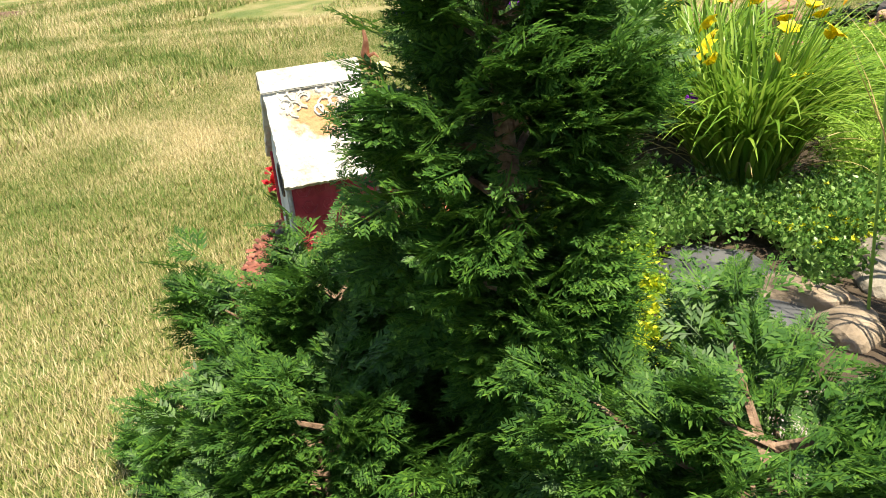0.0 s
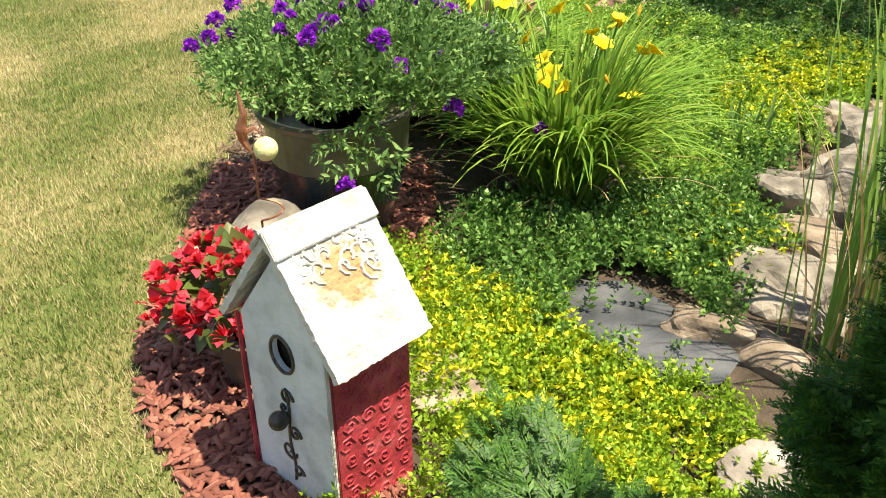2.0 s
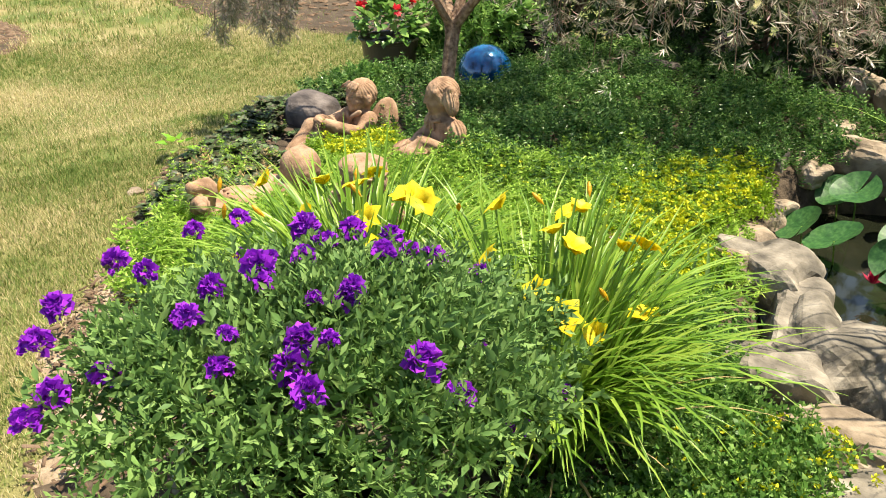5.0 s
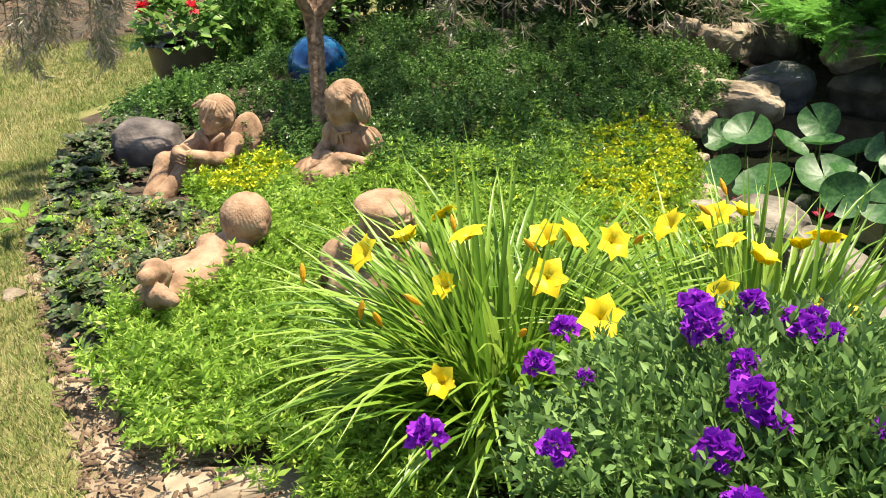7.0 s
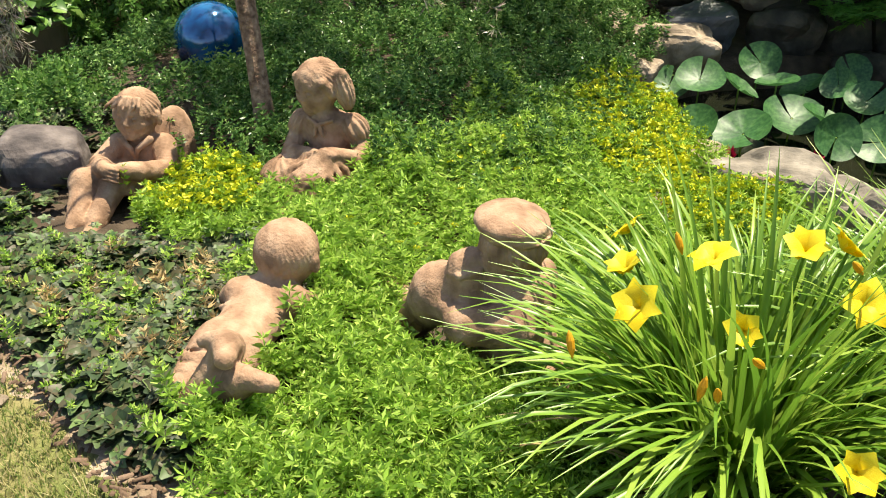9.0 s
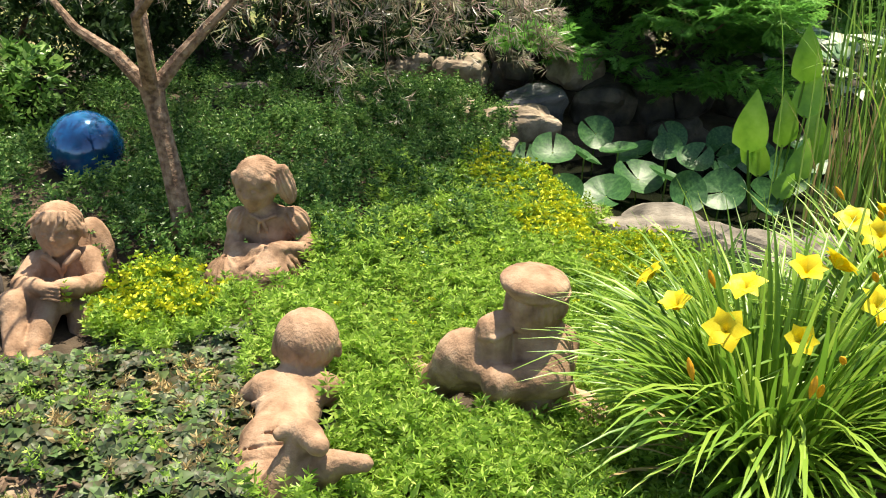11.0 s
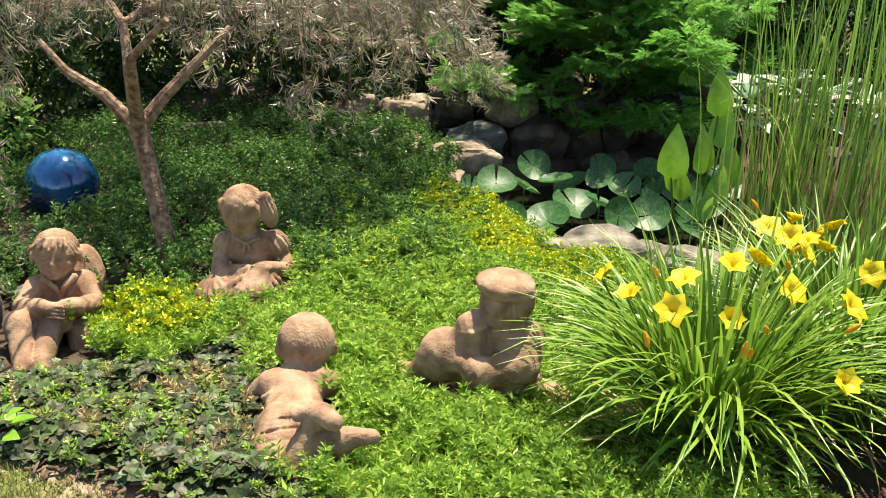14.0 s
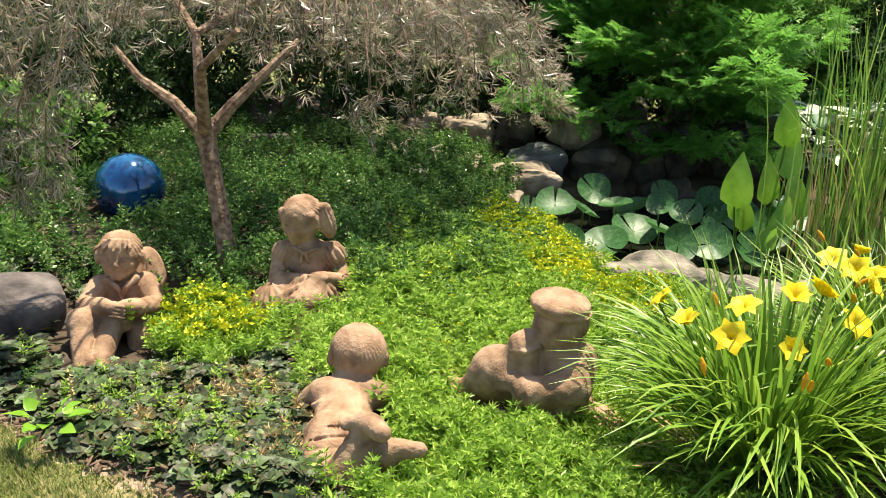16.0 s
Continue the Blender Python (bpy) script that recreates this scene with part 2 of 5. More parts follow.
rock("stepping_stone", (2.88, 2.24, -0.115), (.17, .13, .035), PALE_ROCK, 70, "pale flat stone half hidden under the cypress", 20, flat=0.5, category="stone")
rock("stepping_stone", (3.10, 2.40, -0.12), (.12, .09, .03), PALE_ROCK, 71, "pale flat stone beside the low cypress", 60, flat=0.5, category="stone")
rock("stone", (2.33, 0.86, 0.012), (.075, .035, .018), TAN_ROCK, 66, "flat pale stone chip lying on the mulch", 70, category="stone")
rock("stone", (3.09, 1.13, 0.02), (.04, .03, .03), GREY_ROCK, 67, "small pale pebble at the mulch's edge", 70, category="stone")
rock("stone", (-0.72, 1.56, 0.01), (.035, .03, .015), TAN_ROCK, 68, "small flat stone on the dry dirt", 10, category="stone")
rock("stone", (-0.12, 4.12, -0.08), (.2, .12, .04), TAN_ROCK, 69, "flat shaded stone among the low plants", 10, category="stone")


# ---- birdhouse ----
WHITE = mat("chalky_white_paint", [(0.36, 0.33, 0.28), (0.50, 0.48, 0.44), (0.56, 0.54, 0.51)], 0.75, 14, 1.0, 55)
GREYBLUE = mat("grey_blue_paint", [(0.40, 0.42, 0.44), (0.52, 0.54, 0.56), (0.58, 0.6, 0.62)], 0.65, 16, 0.5, 60)
REDPAINT = mat("red_paint", [(0.28, 0.030, 0.040), (0.40, 0.045, 0.06), (0.46, 0.09, 0.10)], 0.45, 18, 0.35, 70)


def worn_roof():
    """White paint, rubbed off to tan in one cloudy patch below the ridge."""
    m = mat("worn_white_paint", [(0.40, 0.37, 0.32), (0.50, 0.48, 0.44), (0.56, 0.54, 0.51)], 0.75, 14, 1.0, 55)
    n, l = m.node_tree.nodes, m.node_tree.links
    b, ramp = n["Principled BSDF"], n["Color Ramp"]
    tc, mp, gr = n.new("ShaderNodeTexCoord"), n.new("ShaderNodeMapping"), n.new("ShaderNodeTexGradient")
    gr.gradient_type = "SPHERICAL"
    mp.inputs["Location"].default_value, mp.inputs["Scale"].default_value = (-0.068 * 12.5, 0.0, -0.50 * 11), (12.5, 10.5, 11)
    no = n.new("ShaderNodeTexNoise")
    no.inputs["Scale"].default_value, no.inputs["Detail"].default_value = 42, 5
    ad = n.new("ShaderNodeMath"); ad.operation = "MULTIPLY_ADD"; ad.inputs[1].default_value = 1.1
    cut = n.new("ShaderNodeMapRange")
    cut.inputs["From Min"].default_value, cut.inputs["From Max"].default_value = 0.72, 1.05
    mx = n.new("ShaderNodeMix"); mx.data_type = "RGBA"
    l.new(tc.outputs["Object"], mp.inputs["Vector"]); l.new(mp.outputs[0], gr.inputs[0]); l.new(tc.outputs["Object"], no.inputs["Vector"])
    l.new(no.outputs["Fac"], ad.inputs[0]); l.new(gr.outputs["Fac"], ad.inputs[2]); l.new(ad.outputs[0], cut.inputs["Value"])
    l.new(cut.outputs[0], mx.inputs["Factor"]); l.new(ramp.outputs[0], mx.inputs["A"]); mx.inputs["B"].default_value = (0.40, 0.23, 0.11, 1)
    l.new(mx.outputs["Result"], b.inputs["Base Color"])
    return m


ROOF = worn_roof()
# black of the far pot, also the painted dark inside the birdhouse
BLACK = mat("black_pot_and_hollow_shade", [(0.012, 0.011, 0.010), (0.02, 0.018, 0.015)], 0.9)
IRON = mat("aged_iron", [(0.05, 0.045, 0.04), (0.12, 0.10, 0.085)], 0.55, 60, 0.3, 120, metal=0.7)
COPPER = mat("rusty_wire", [(0.28, 0.12, 0.07), (0.42, 0.2, 0.12)], 0.5, 60, 0.2, 120, metal=0.6)


def box(bm, size, at=(0, 0, 0), m=None, bevel=0.0):
    r = bmesh.ops.create_cube(bm, size=1, matrix=Matrix.LocRotScale(Vector(at), None, Vector(size)) if m is None else m)
    if bevel:
        es = {e for v in r["verts"] for e in v.link_edges}
        bmesh.ops.bevel(bm, geom=list(es), offset=bevel, segments=2, affect="EDGES")


def tube(bm, pts, radii, sides=8):
    """A round bar along points; radii one or one a point."""
    pts = [Vector(p) for p in pts]
    radii = [radii] * len(pts) if isinstance(radii, (int, float)) else radii
    rings = []
    for k, p in enumerate(pts):
        d = (pts[min(k + 1, len(pts) - 1)] - pts[max(k - 1, 0)]).normalized()
        a = d.orthogonal().normalized() if not rings else (ref - d * ref.dot(d)).normalized()
        ref, b = a, d.cross(a)
        rings.append([bm.verts.new(p + (a * math.cos(t) + b * math.sin(t)) * radii[k])
                      for t in (2 * math.pi * j / sides for j in range(sides))])
    for r0, r1 in zip(rings, rings[1:]):
        for j in range(sides):
            bm.faces.new((r0[j], r0[(j + 1) % sides], r1[(j + 1) % sides], r1[j]))
    bm.faces.new(rings[0][::-1]); bm.faces.new(rings[-1])
    return bm


def spiral(cx, cy, r, turns, hand, n=16):
    return [(cx + r * (1 - 0.8 * k / n) * math.cos(hand * turns * 2 * math.pi * k / n),
             cy + r * (1 - 0.8 * k / n) * math.sin(hand * turns * 2 * math.pi * k / n)) for k in range(n + 1)]


def build_birdhouse():
    # local x to its own side, y to the back, z up
    h = thing("birdhouse", (2.805, 1.284, 0), "red birdhouse with white scrolled roof and grey front, on mulch", "birdhouse", rz=41)
    hw, d, eave, ridge = 0.126, 0.186, 0.395, 0.560
    bm = bmesh.new()
    box(bm, (0.012, d, eave), (hw - 0.006, 0, eave / 2), bevel=0.002)
    right = part("side_panel", bm, REDPAINT, h, "red side panel with embossed scrolls")
    bm = bmesh.new()
    box(bm, (0.012, d, eave), (-hw + 0.006, 0, eave / 2), bevel=0.002)
    part("side_panel", bm, REDPAINT, h)
    # embossed scrolls on the lit side
    rng = random.Random(5)
    bm = bmesh.new()
    for row in range(9):
        for col in range(4):
            y0, z0 = -d / 2 + 0.022 + col * 0.044 + (row % 2) * 0.01, 0.03 + row * 0.04
            pts = [(hw + 0.0005, y0 + u, z0 + v) for u, v in spiral(0, 0, 0.017 + 0.004 * rng.random(), 1.5, rng.choice((-1, 1)), 9)]
            tube(bm, pts, 0.0022, 5)
    part("scroll_relief", bm, REDPAINT, right, "raised scroll ornament in red paint")
    for sgn, name in ((-1, "front"), (1, "back")):
        y = sgn * (d / 2)
        bm = bmesh.new()
        pts = [(-hw + 0.012, 0), (hw - 0.012, 0), (hw - 0.012, eave - 0.005), (0, ridge - 0.022), (-hw + 0.012, eave - 0.005)]
        hole_n = 18
        if sgn < 0:
            hole = [(0.030 * math.cos(t) , 0.345 + 0.036 * math.sin(t)) for t in (2 * math.pi * k / hole_n for k in range(hole_n))]
            es = []
            for loop in (pts, hole):
                vs = [bm.verts.new((p[0], 0, p[1])) for p in loop]
                es += [bm.edges.new((a, b)) for a, b in zip(vs, vs[1:] + vs[:1])]
            bmesh.ops.triangle_fill(bm, use_beauty=True, edges=es)
        else:
            bm.faces.new([bm.verts.new((p[0], 0, p[1])) for p in pts])
        r = bmesh.ops.extrude_face_region(bm, geom=list(bm.faces))
        bmesh.ops.translate(bm, vec=(0, 0.012, 0), verts=[v for v in r["geom"] if isinstance(v, bmesh.types.BMVert)])
        bmesh.ops.recalc_face_normals(bm, faces=bm.faces)
        bmesh.ops.translate(bm, vec=(0, y - 0.006, 0), verts=bm.verts)
        p = part(name + "_panel", bm, GREYBLUE if sgn < 0 else REDPAINT, h, "grey-blue front with a round entrance hole" if sgn < 0 else "")
        if sgn < 0:
            bm = bmesh.new()
            tube(bm, [(0.032 * math.cos(t), y - 0.007, 0.345 + 0.038 * math.sin(t)) for t in (2 * math.pi * k / 24 for k in range(25))], 0.0035, 6)
            part("hole_ring", bm, IRON, p)
            bm = bmesh.new()
            for cx, cz, r0, tu, hd in ((0.0, 0.25, 0.02, 1.2, 1), (-0.012, 0.22, 0.014, 1.1, -1), (0.014, 0.17, 0.018, 1.3, 1), (-0.01, 0.12, 0.022, 1.2, -1), (0.012, 0.075, 0.016, 1.1, 1)):
                tube(bm, [(a, y - 0.008, b) for a, b in spiral(cx, cz, r0, tu, hd)], 0.0028, 5)
            tube(bm, [(0.004 * math.sin(k), y - 0.008, 0.05 + 0.022 * k) for k in range(11)], 0.0028, 5)
            part("ornament", bm, IRON, p, "dark scrolled metal ornament")
            bm = bmesh.new()
            bmesh.ops.create_uvsphere(bm, u_segments=14, v_segments=10, radius=0.019, matrix=Matrix.Translation((-0.005, y - 0.028, 0.205)))
            tube(bm, [(-0.005, y, 0.205), (-0.005, y - 0.025, 0.205)], 0.008)
            part("knob", bm, IRON, p, "dark round iron knob")
    for sgn in (-1, 1):
        bm = bmesh.new()
        box(bm, (0.008, 0.008, eave - 0.01), (sgn * (hw - 0.002), -d / 2 - 0.008, eave / 2 - 0.005), bevel=0.002)
        part("corner_strip", bm, WHITE if sgn > 0 else REDPAINT, h)
    # added near-black block stands in for the shade seen through the hole
    bm = bmesh.new()
    box(bm, (2 * hw - 0.03, d - 0.03, 0.3), (0, 0, 0.2))
    part("hollow_shade_block", bm, BLACK, h)
    # roof
    run, drop = 0.162, 0.212
    slope = math.atan2(drop, run)
    length = math.hypot(run, drop)
    for sgn in (1, -1):
        bm = bmesh.new()
        m = Matrix.Translation((sgn * run / 2, 0, ridge + 0.02 - drop / 2)) @ Matrix.Rotation(sgn * slope, 4, "Y")
        bmesh.ops.create_grid(bm, x_segments=36, y_segments=28, size=0.5)
        for v in bm.verts:
            edge = max(abs(v.co.x), abs(v.co.y)) > 0.49
            u = Vector((v.co.x * length, v.co.y * 0.222, 0.009))
            u.z += 0.0025 * noise.noise(Vector((u.x * 45, u.y * 45, sgn * 3))) + (0.0012 * noise.noise(u * 160))
            if edge:
                u.x += 0.003 * noise.noise(u * 90)
                u.y += 0.003 * noise.noise(u * 90 + Vector((7, 0, 0)))
            v.co = u
        r = bmesh.ops.extrude_face_region(bm, geom=list(bm.faces))
        bmesh.ops.translate(bm, vec=(0, 0, -0.015), verts=[v for v in r["geom"] if isinstance(v, bmesh.types.BMVert)])
        bmesh.ops.recalc_face_normals(bm, faces=bm.faces)
        bmesh.ops.transform(bm, matrix=m, verts=bm.verts)
        slab = part("roof_panel", bm, ROOF if sgn > 0 else WHITE, h, "white painted roof panel with flaking scrolls")
        bm = bmesh.new()
        rng = random.Random(8)
        for k in range(16):
            a, b = -length / 2 + 0.035 + 0.10 * rng.random(), -0.075 + 0.15 * rng.random()
            pts = [m @ Vector((sgn * (a + u), b + v, 0.010)) for u, v in spiral(0, 0, 0.016 + 0.010 * rng.random(), 1.0, rng.choice((-1, 1)), 10)]
            tube(bm, pts, 0.0032, 5)
        part("scroll_relief", bm, WHITE, slab, "raised white scrolls over worn tan paint")
    bm = bmesh.new()
    for sgn in (1, -1):
        m = Matrix.Translation((sgn * 0.018, 0, ridge + 0.016)) @ Matrix.Rotation(sgn * slope, 4, "Y") @ Matrix.LocRotScale(None, None, Vector((0.055, 0.232, 0.010)))
        box(bm, (1, 1, 1), m=m, bevel=0.002)
    part("ridge_cap", bm, WHITE, h, "white folded ridge cap")
    return h


build_birdhouse()


# ---- glazed pot, wire ball, small planter ----
GLAZE = mat("dark_glaze", [(0.008, 0.010, 0.012), (0.016, 0.022, 0.026), (0.05, 0.06, 0.06)], 0.25, 4, 0.05, 30, spec=0.5, coat=0.4)
GLAZE_TOP = mat("olive_glaze", [(0.07, 0.062, 0.035), (0.115, 0.10, 0.06), (0.15, 0.135, 0.09)], 0.3, 9, 0.1, 40, spec=0.5)
BROWN_POT = mat("brown_glaze", [(0.055, 0.04, 0.03), (0.10, 0.075, 0.055)], 0.35, 6, 0.1, 40, spec=0.5)


def lathe(bm, profile, sides=40):
    rings = [[bm.verts.new((r * math.cos(t), r * math.sin(t), z)) for t in (2 * math.pi * j / sides for j in range(sides))] for r, z in profile]
    for r0, r1 in zip(rings, rings[1:]):
        for j in range(sides):
            bm.faces.new((r0[j], r0[(j + 1) % sides], r1[(j + 1) % sides], r1[j]))
    bm.faces.new(rings[0][::-1]); bm.faces.new(rings[-1])
    return bm


def pot(loc, rim, base, height, label, lower, upper):
    p = thing("flower_pot", loc, label, "flower pot")
    t = height
    bm = lathe(bmesh.new(), [(base * 0.94, 0), (base, 0.01), (base + 0.35 * (rim - base), t * .3), (base + 0.72 * (rim - base), t * .62)])
    part("pot_wall", bm, lower, p)
    bm = lathe(bmesh.new(), [(base + 0.72 * (rim - base) - .004, t * .615), (base + 0.73 * (rim - base), t * .625), (rim * .95, t * .93), (rim * 1.03, t * .95), (rim * 1.05, t * .985), (rim, t),
                              (rim * .92, t * .99), (rim * .9, t * .9)])
    part("pot_rim", bm, upper, p, "lighter band below the rolled rim")
    bm = lathe(bmesh.new(), [(rim * .9, t * .86), (rim * .5, t * .9)])
    part("soil", bm, SOIL, p)
    return p


POT = (1.70, 1.31, -0.015)
pot(POT, 0.225, 0.15, 0.40, "large dark glazed flower pot with an olive rim, on mulch", GLAZE, GLAZE_TOP)
pot((-2.17, 3.52, -0.15), 0.19, 0.11, 0.33, "brown glazed pot standing at the lawn's edge", BROWN_POT, BROWN_POT)
pot((-1.85, 4.3, -0.09), 0.17, 0.11, 0.27, "black pot half hidden behind the shrubs", BLACK, BLACK)
pot((2.47, 1.10, -0.01), 0.085, 0.06, 0.15, "small dark planter in the shade of the birdhouse", BROWN_POT, BROWN_POT)

BALL = mat("yellow_ball", [(0.55, 0.55, 0.22), (0.66, 0.66, 0.32)], 0.8, 60, 0.3, 300)
stake = thing("wire_ornament", (2.20, 1.12, 0.05), "yellow ball and rusty bird figure on a curled wire", "garden ornament")
bm = bmesh.new()
pts = [(0, 0, 0.0), (0, 0, .10), (.0, .0, .2)]
pts += [(0.0 + .028 * math.sin(t) * .6, .028 - .028 * math.cos(t), .22 + .006 * k) for k, t in enumerate(2 * math.pi * j / 10 for j in range(11))]
pts += [(0, 0, .34), (0.0, 0, .40)]
tube(bm, pts, 0.003, 6)
part("wire", bm, COPPER, stake)
bm = bmesh.new()
bmesh.ops.create_uvsphere(bm, u_segments=20, v_segments=14, radius=0.029, matrix=Matrix.Translation((0.004, 0.03, 0.41)))
part("ball", bm, BALL, stake, "pale yellow felt ball")
bm = bmesh.new()
tube(bm, [(0, -.005, .40), (-.005, -.02, .43), (0, -.022, .46), (.004, -.012, .50), (0, -.02, .555)], [.003, .011, .014, .008, .002], 8)
tube(bm, [(0, -.02, .45), (0, .008, .462), (0, .022, .45)], [.007, .005, .002], 6)
part("bird", bm, COPPER, stake, "rust-coloured little bird figure")
plaque = thing("garden_plaque", (2.20, 1.22, -0.01), "small weathered plaque on a post beside the boulder", "plaque")
bm = bmesh.new()
box(bm, (.05, .05, .18), (-.02, -.10, .09), bevel=.004)
part("post", bm, TAN_ROCK, plaque)
bm = bmesh.new()
box(bm, (.012, .10, .07), (0, 0, .13), bevel=.003)
part("plate", bm, GREYBLUE, plaque)
bm = bmesh.new()
tube(bm, [(0, .0, 0), (0, 0, .10)], .004)
part("stem", bm, IRON, plaque)


# ---- gazing globe ----
BLUEGLASS = mat("blue_glass", [(0.0, 0.025, 0.10), (0.0, 0.085, 0.26), (0.01, 0.20, 0.42)], 0.12, 7, 0.1, 14, spec=0.6, coat=1.0, metal=0.35)
STAND = mat("pale_concrete", [(0.3, 0.34, 0.4), (0.45, 0.48, 0.52)], 0.85, 20, 0.3, 90)
gl = thing("gazing_globe", (-1.388, 3.72, -0.095), "glossy blue glass gazing globe on a pale concrete stand", "gazing globe")
bm = lathe(bmesh.new(), [(.17, -.05), (.18, 0), (.16, .025), (.10, .03), (.08, .06)], 28)
part("stand", bm, STAND, gl)
bm = bmesh.new()
bmesh.ops.create_uvsphere(bm, u_segments=48, v_segments=32, radius=0.156, matrix=Matrix.Translation((0, 0, 0.185)))
tube(bm, [(0, 0, .0), (0, 0, .05)], .07, 24)
gm = part("globe", bm, BLUEGLASS, gl)
smooth_faces(gm.data)


# ---- statues ----
def ellipsoid(c, r, rot=(0, 0, 0), rip=None):
    """A rounded mass; rip: height and count of ripples about its own upright axis."""
    m = np.array(Euler([radians(a) for a in rot]).to_matrix(), np.float32)

    def f(X, Y, Z):
        x, y, z = X - c[0], Y - c[1], Z - c[2]
        u, v, w = (m[0, 0] * x + m[1, 0] * y + m[2, 0] * z, m[0, 1] * x + m[1, 1] * y + m[2, 1] * z, m[0, 2] * x + m[1, 2] * y + m[2, 2] * z)
        k0 = np.sqrt((u / r[0]) ** 2 + (v / r[1]) ** 2 + (w / r[2]) ** 2) + 1e-6
        k1 = np.sqrt((u / r[0] ** 2) ** 2 + (v / r[1] ** 2) ** 2 + (w / r[2] ** 2) ** 2) + 1e-6
        d = k0 * (k0 - 1) / k1
        if rip:
            a = np.arctan2(v, u)
            d = d - rip[0] * np.sin(rip[1] * a + 1.7 * np.sin(3 * a) + 30 * w) * np.clip(1.6 - np.abs(w) / r[2], 0, 1)
        return d
    big = max(r)
    return f, [v - big for v in c], [v + big for v in c]


def limb(pts, radii):
    """A tapering round bar along points."""
    radii = [radii] * len(pts) if isinstance(radii, float) else radii

    def f(X, Y, Z):
        out = None
        for a, b, ra, rb in zip(pts, pts[1:], radii, radii[1:]):
            e = [b[k] - a[k] for k in range(3)]
            t = np.clip(((X - a[0]) * e[0] + (Y - a[1]) * e[1] + (Z - a[2]) * e[2]) / (e[0] ** 2 + e[1] ** 2 + e[2] ** 2), 0, 1)
            d = np.sqrt((X - a[0] - t * e[0]) ** 2 + (Y - a[1] - t * e[1]) ** 2 + (Z - a[2] - t * e[2]) ** 2) - (ra + (rb - ra) * t)
            out = d if out is None else np.minimum(out, d)
        return out
    return f, [min(p[k] for p in pts) - max(radii) for k in range(3)], [max(p[k] for p in pts) + max(radii) for k in range(3)]


def less(f, *cuts):
    """A mass with others cut away from it."""
    def g(X, Y, Z):
        d = f[0](X, Y, Z)
        for c in cuts:
            d = np.maximum(d, -c[0](X, Y, Z))
        return d
    return g, f[1], f[2]


def skin(D, lo, h):
    """The zero surface of a field on a grid: one point in each crossed cell, joined by quads."""
    n = np.array(D.shape)
    ins = D < 0
    c = np.stack([ins[i:n[0] - 1 + i, j:n[1] - 1 + j, k:n[2] - 1 + k] for i in (0, 1) for j in (0, 1) for k in (0, 1)])
    act = c.any(0) & ~c.all(0)
    I = np.argwhere(act)
    idx = np.full(act.shape, -1, np.int64)
    idx[act] = np.arange(len(I))
    P, W = np.zeros((len(I), 3)), np.zeros(len(I))
    for ax in range(3):
        o1, o2 = [k for k in range(3) if k != ax]
        for p in (0, 1):
            for q in (0, 1):
                a = I.copy(); a[:, o1] += p; a[:, o2] += q
                b = a.copy(); b[:, ax] += 1
                va, vb = D[tuple(a.T)], D[tuple(b.T)]
                x = (va < 0) != (vb < 0)
                t = va[x] / (va[x] - vb[x])
                pt = a[x].astype(float); pt[:, ax] += t
                P[x] += pt; W[x] += 1
    P = P / W[:, None] * h + np.array(lo)
    F = []
    for ax in range(3):
        o1, o2 = [(1, 2), (2, 0), (0, 1)][ax]
        sl = [slice(1, -1)] * 3; sl[ax] = slice(0, -1)
        sh = [slice(1, -1)] * 3; sh[ax] = slice(1, None)
        a, b = ins[tuple(sl)], ins[tuple(sh)]
        for flip, hit in ((False, a & ~b), (True, ~a & b)):
            e = np.argwhere(hit) + np.array([0 if k == ax else 1 for k in range(3)])
            q = []
            for p1, p2 in ((-1, -1), (0, -1), (0, 0), (-1, 0)):
                g = e.copy(); g[:, o1] += p1; g[:, o2] += p2
                q.append(idx[tuple(g.T)])
            q = np.stack(q[::-1] if flip else q, -1)
            F.append(q[(q >= 0).all(1)])
    return P, np.concatenate(F)


def sculpt(loc, rz, lo, hi, masses, label, h=.0036, size=1.0):
    """A fired-clay figure: masses flow into one another over k metres; a minus before k cuts instead."""
    ax = [np.arange(a, b, h, dtype=np.float32) for a, b in zip(lo, hi)]
    X, Y, Z = np.meshgrid(*ax, indexing="ij", sparse=True)
    D = np.full((len(ax[0]), len(ax[1]), len(ax[2])), 1.0, np.float32)
    for k, (f, b0, b1) in masses:
        i, j, m = [slice(max(0, int((b0[q] - .05 - lo[q]) / h)), max(1, int((b1[q] + .05 - lo[q]) / h) + 1)) for q in range(3)]
        d = f(X[i], Y[:, j], Z[:, :, m]).astype(np.float32)
        turn, k, old = (-1 if k < 0 else 1), abs(k), D[i, j, m] * (-1 if k < 0 else 1)
        D[i, j, m] = turn * (np.minimum(old, d) - np.clip(k - np.abs(old - d), 0, None) ** 2 / (4 * k))
    # tool marks and pitting of the clay
    D = D + .0011 * np.sin(61 * X + 9 * np.sin(23 * Z)) * np.sin(57 * Y + 7 * np.sin(31 * X)) + .0006 * np.sin(190 * Z + 11 * np.sin(60 * Y)) * np.sin(170 * X)
    V, F = skin(D, lo, h)
    me = mesh_np("statue", V * size, F, CLAY)
    smooth_faces(me)
    ob = new("statue", me)
    ob.matrix_basis = pose(*loc, 0, 0, rz)
    return tagged(ob, label, "statue", "clay children statues")


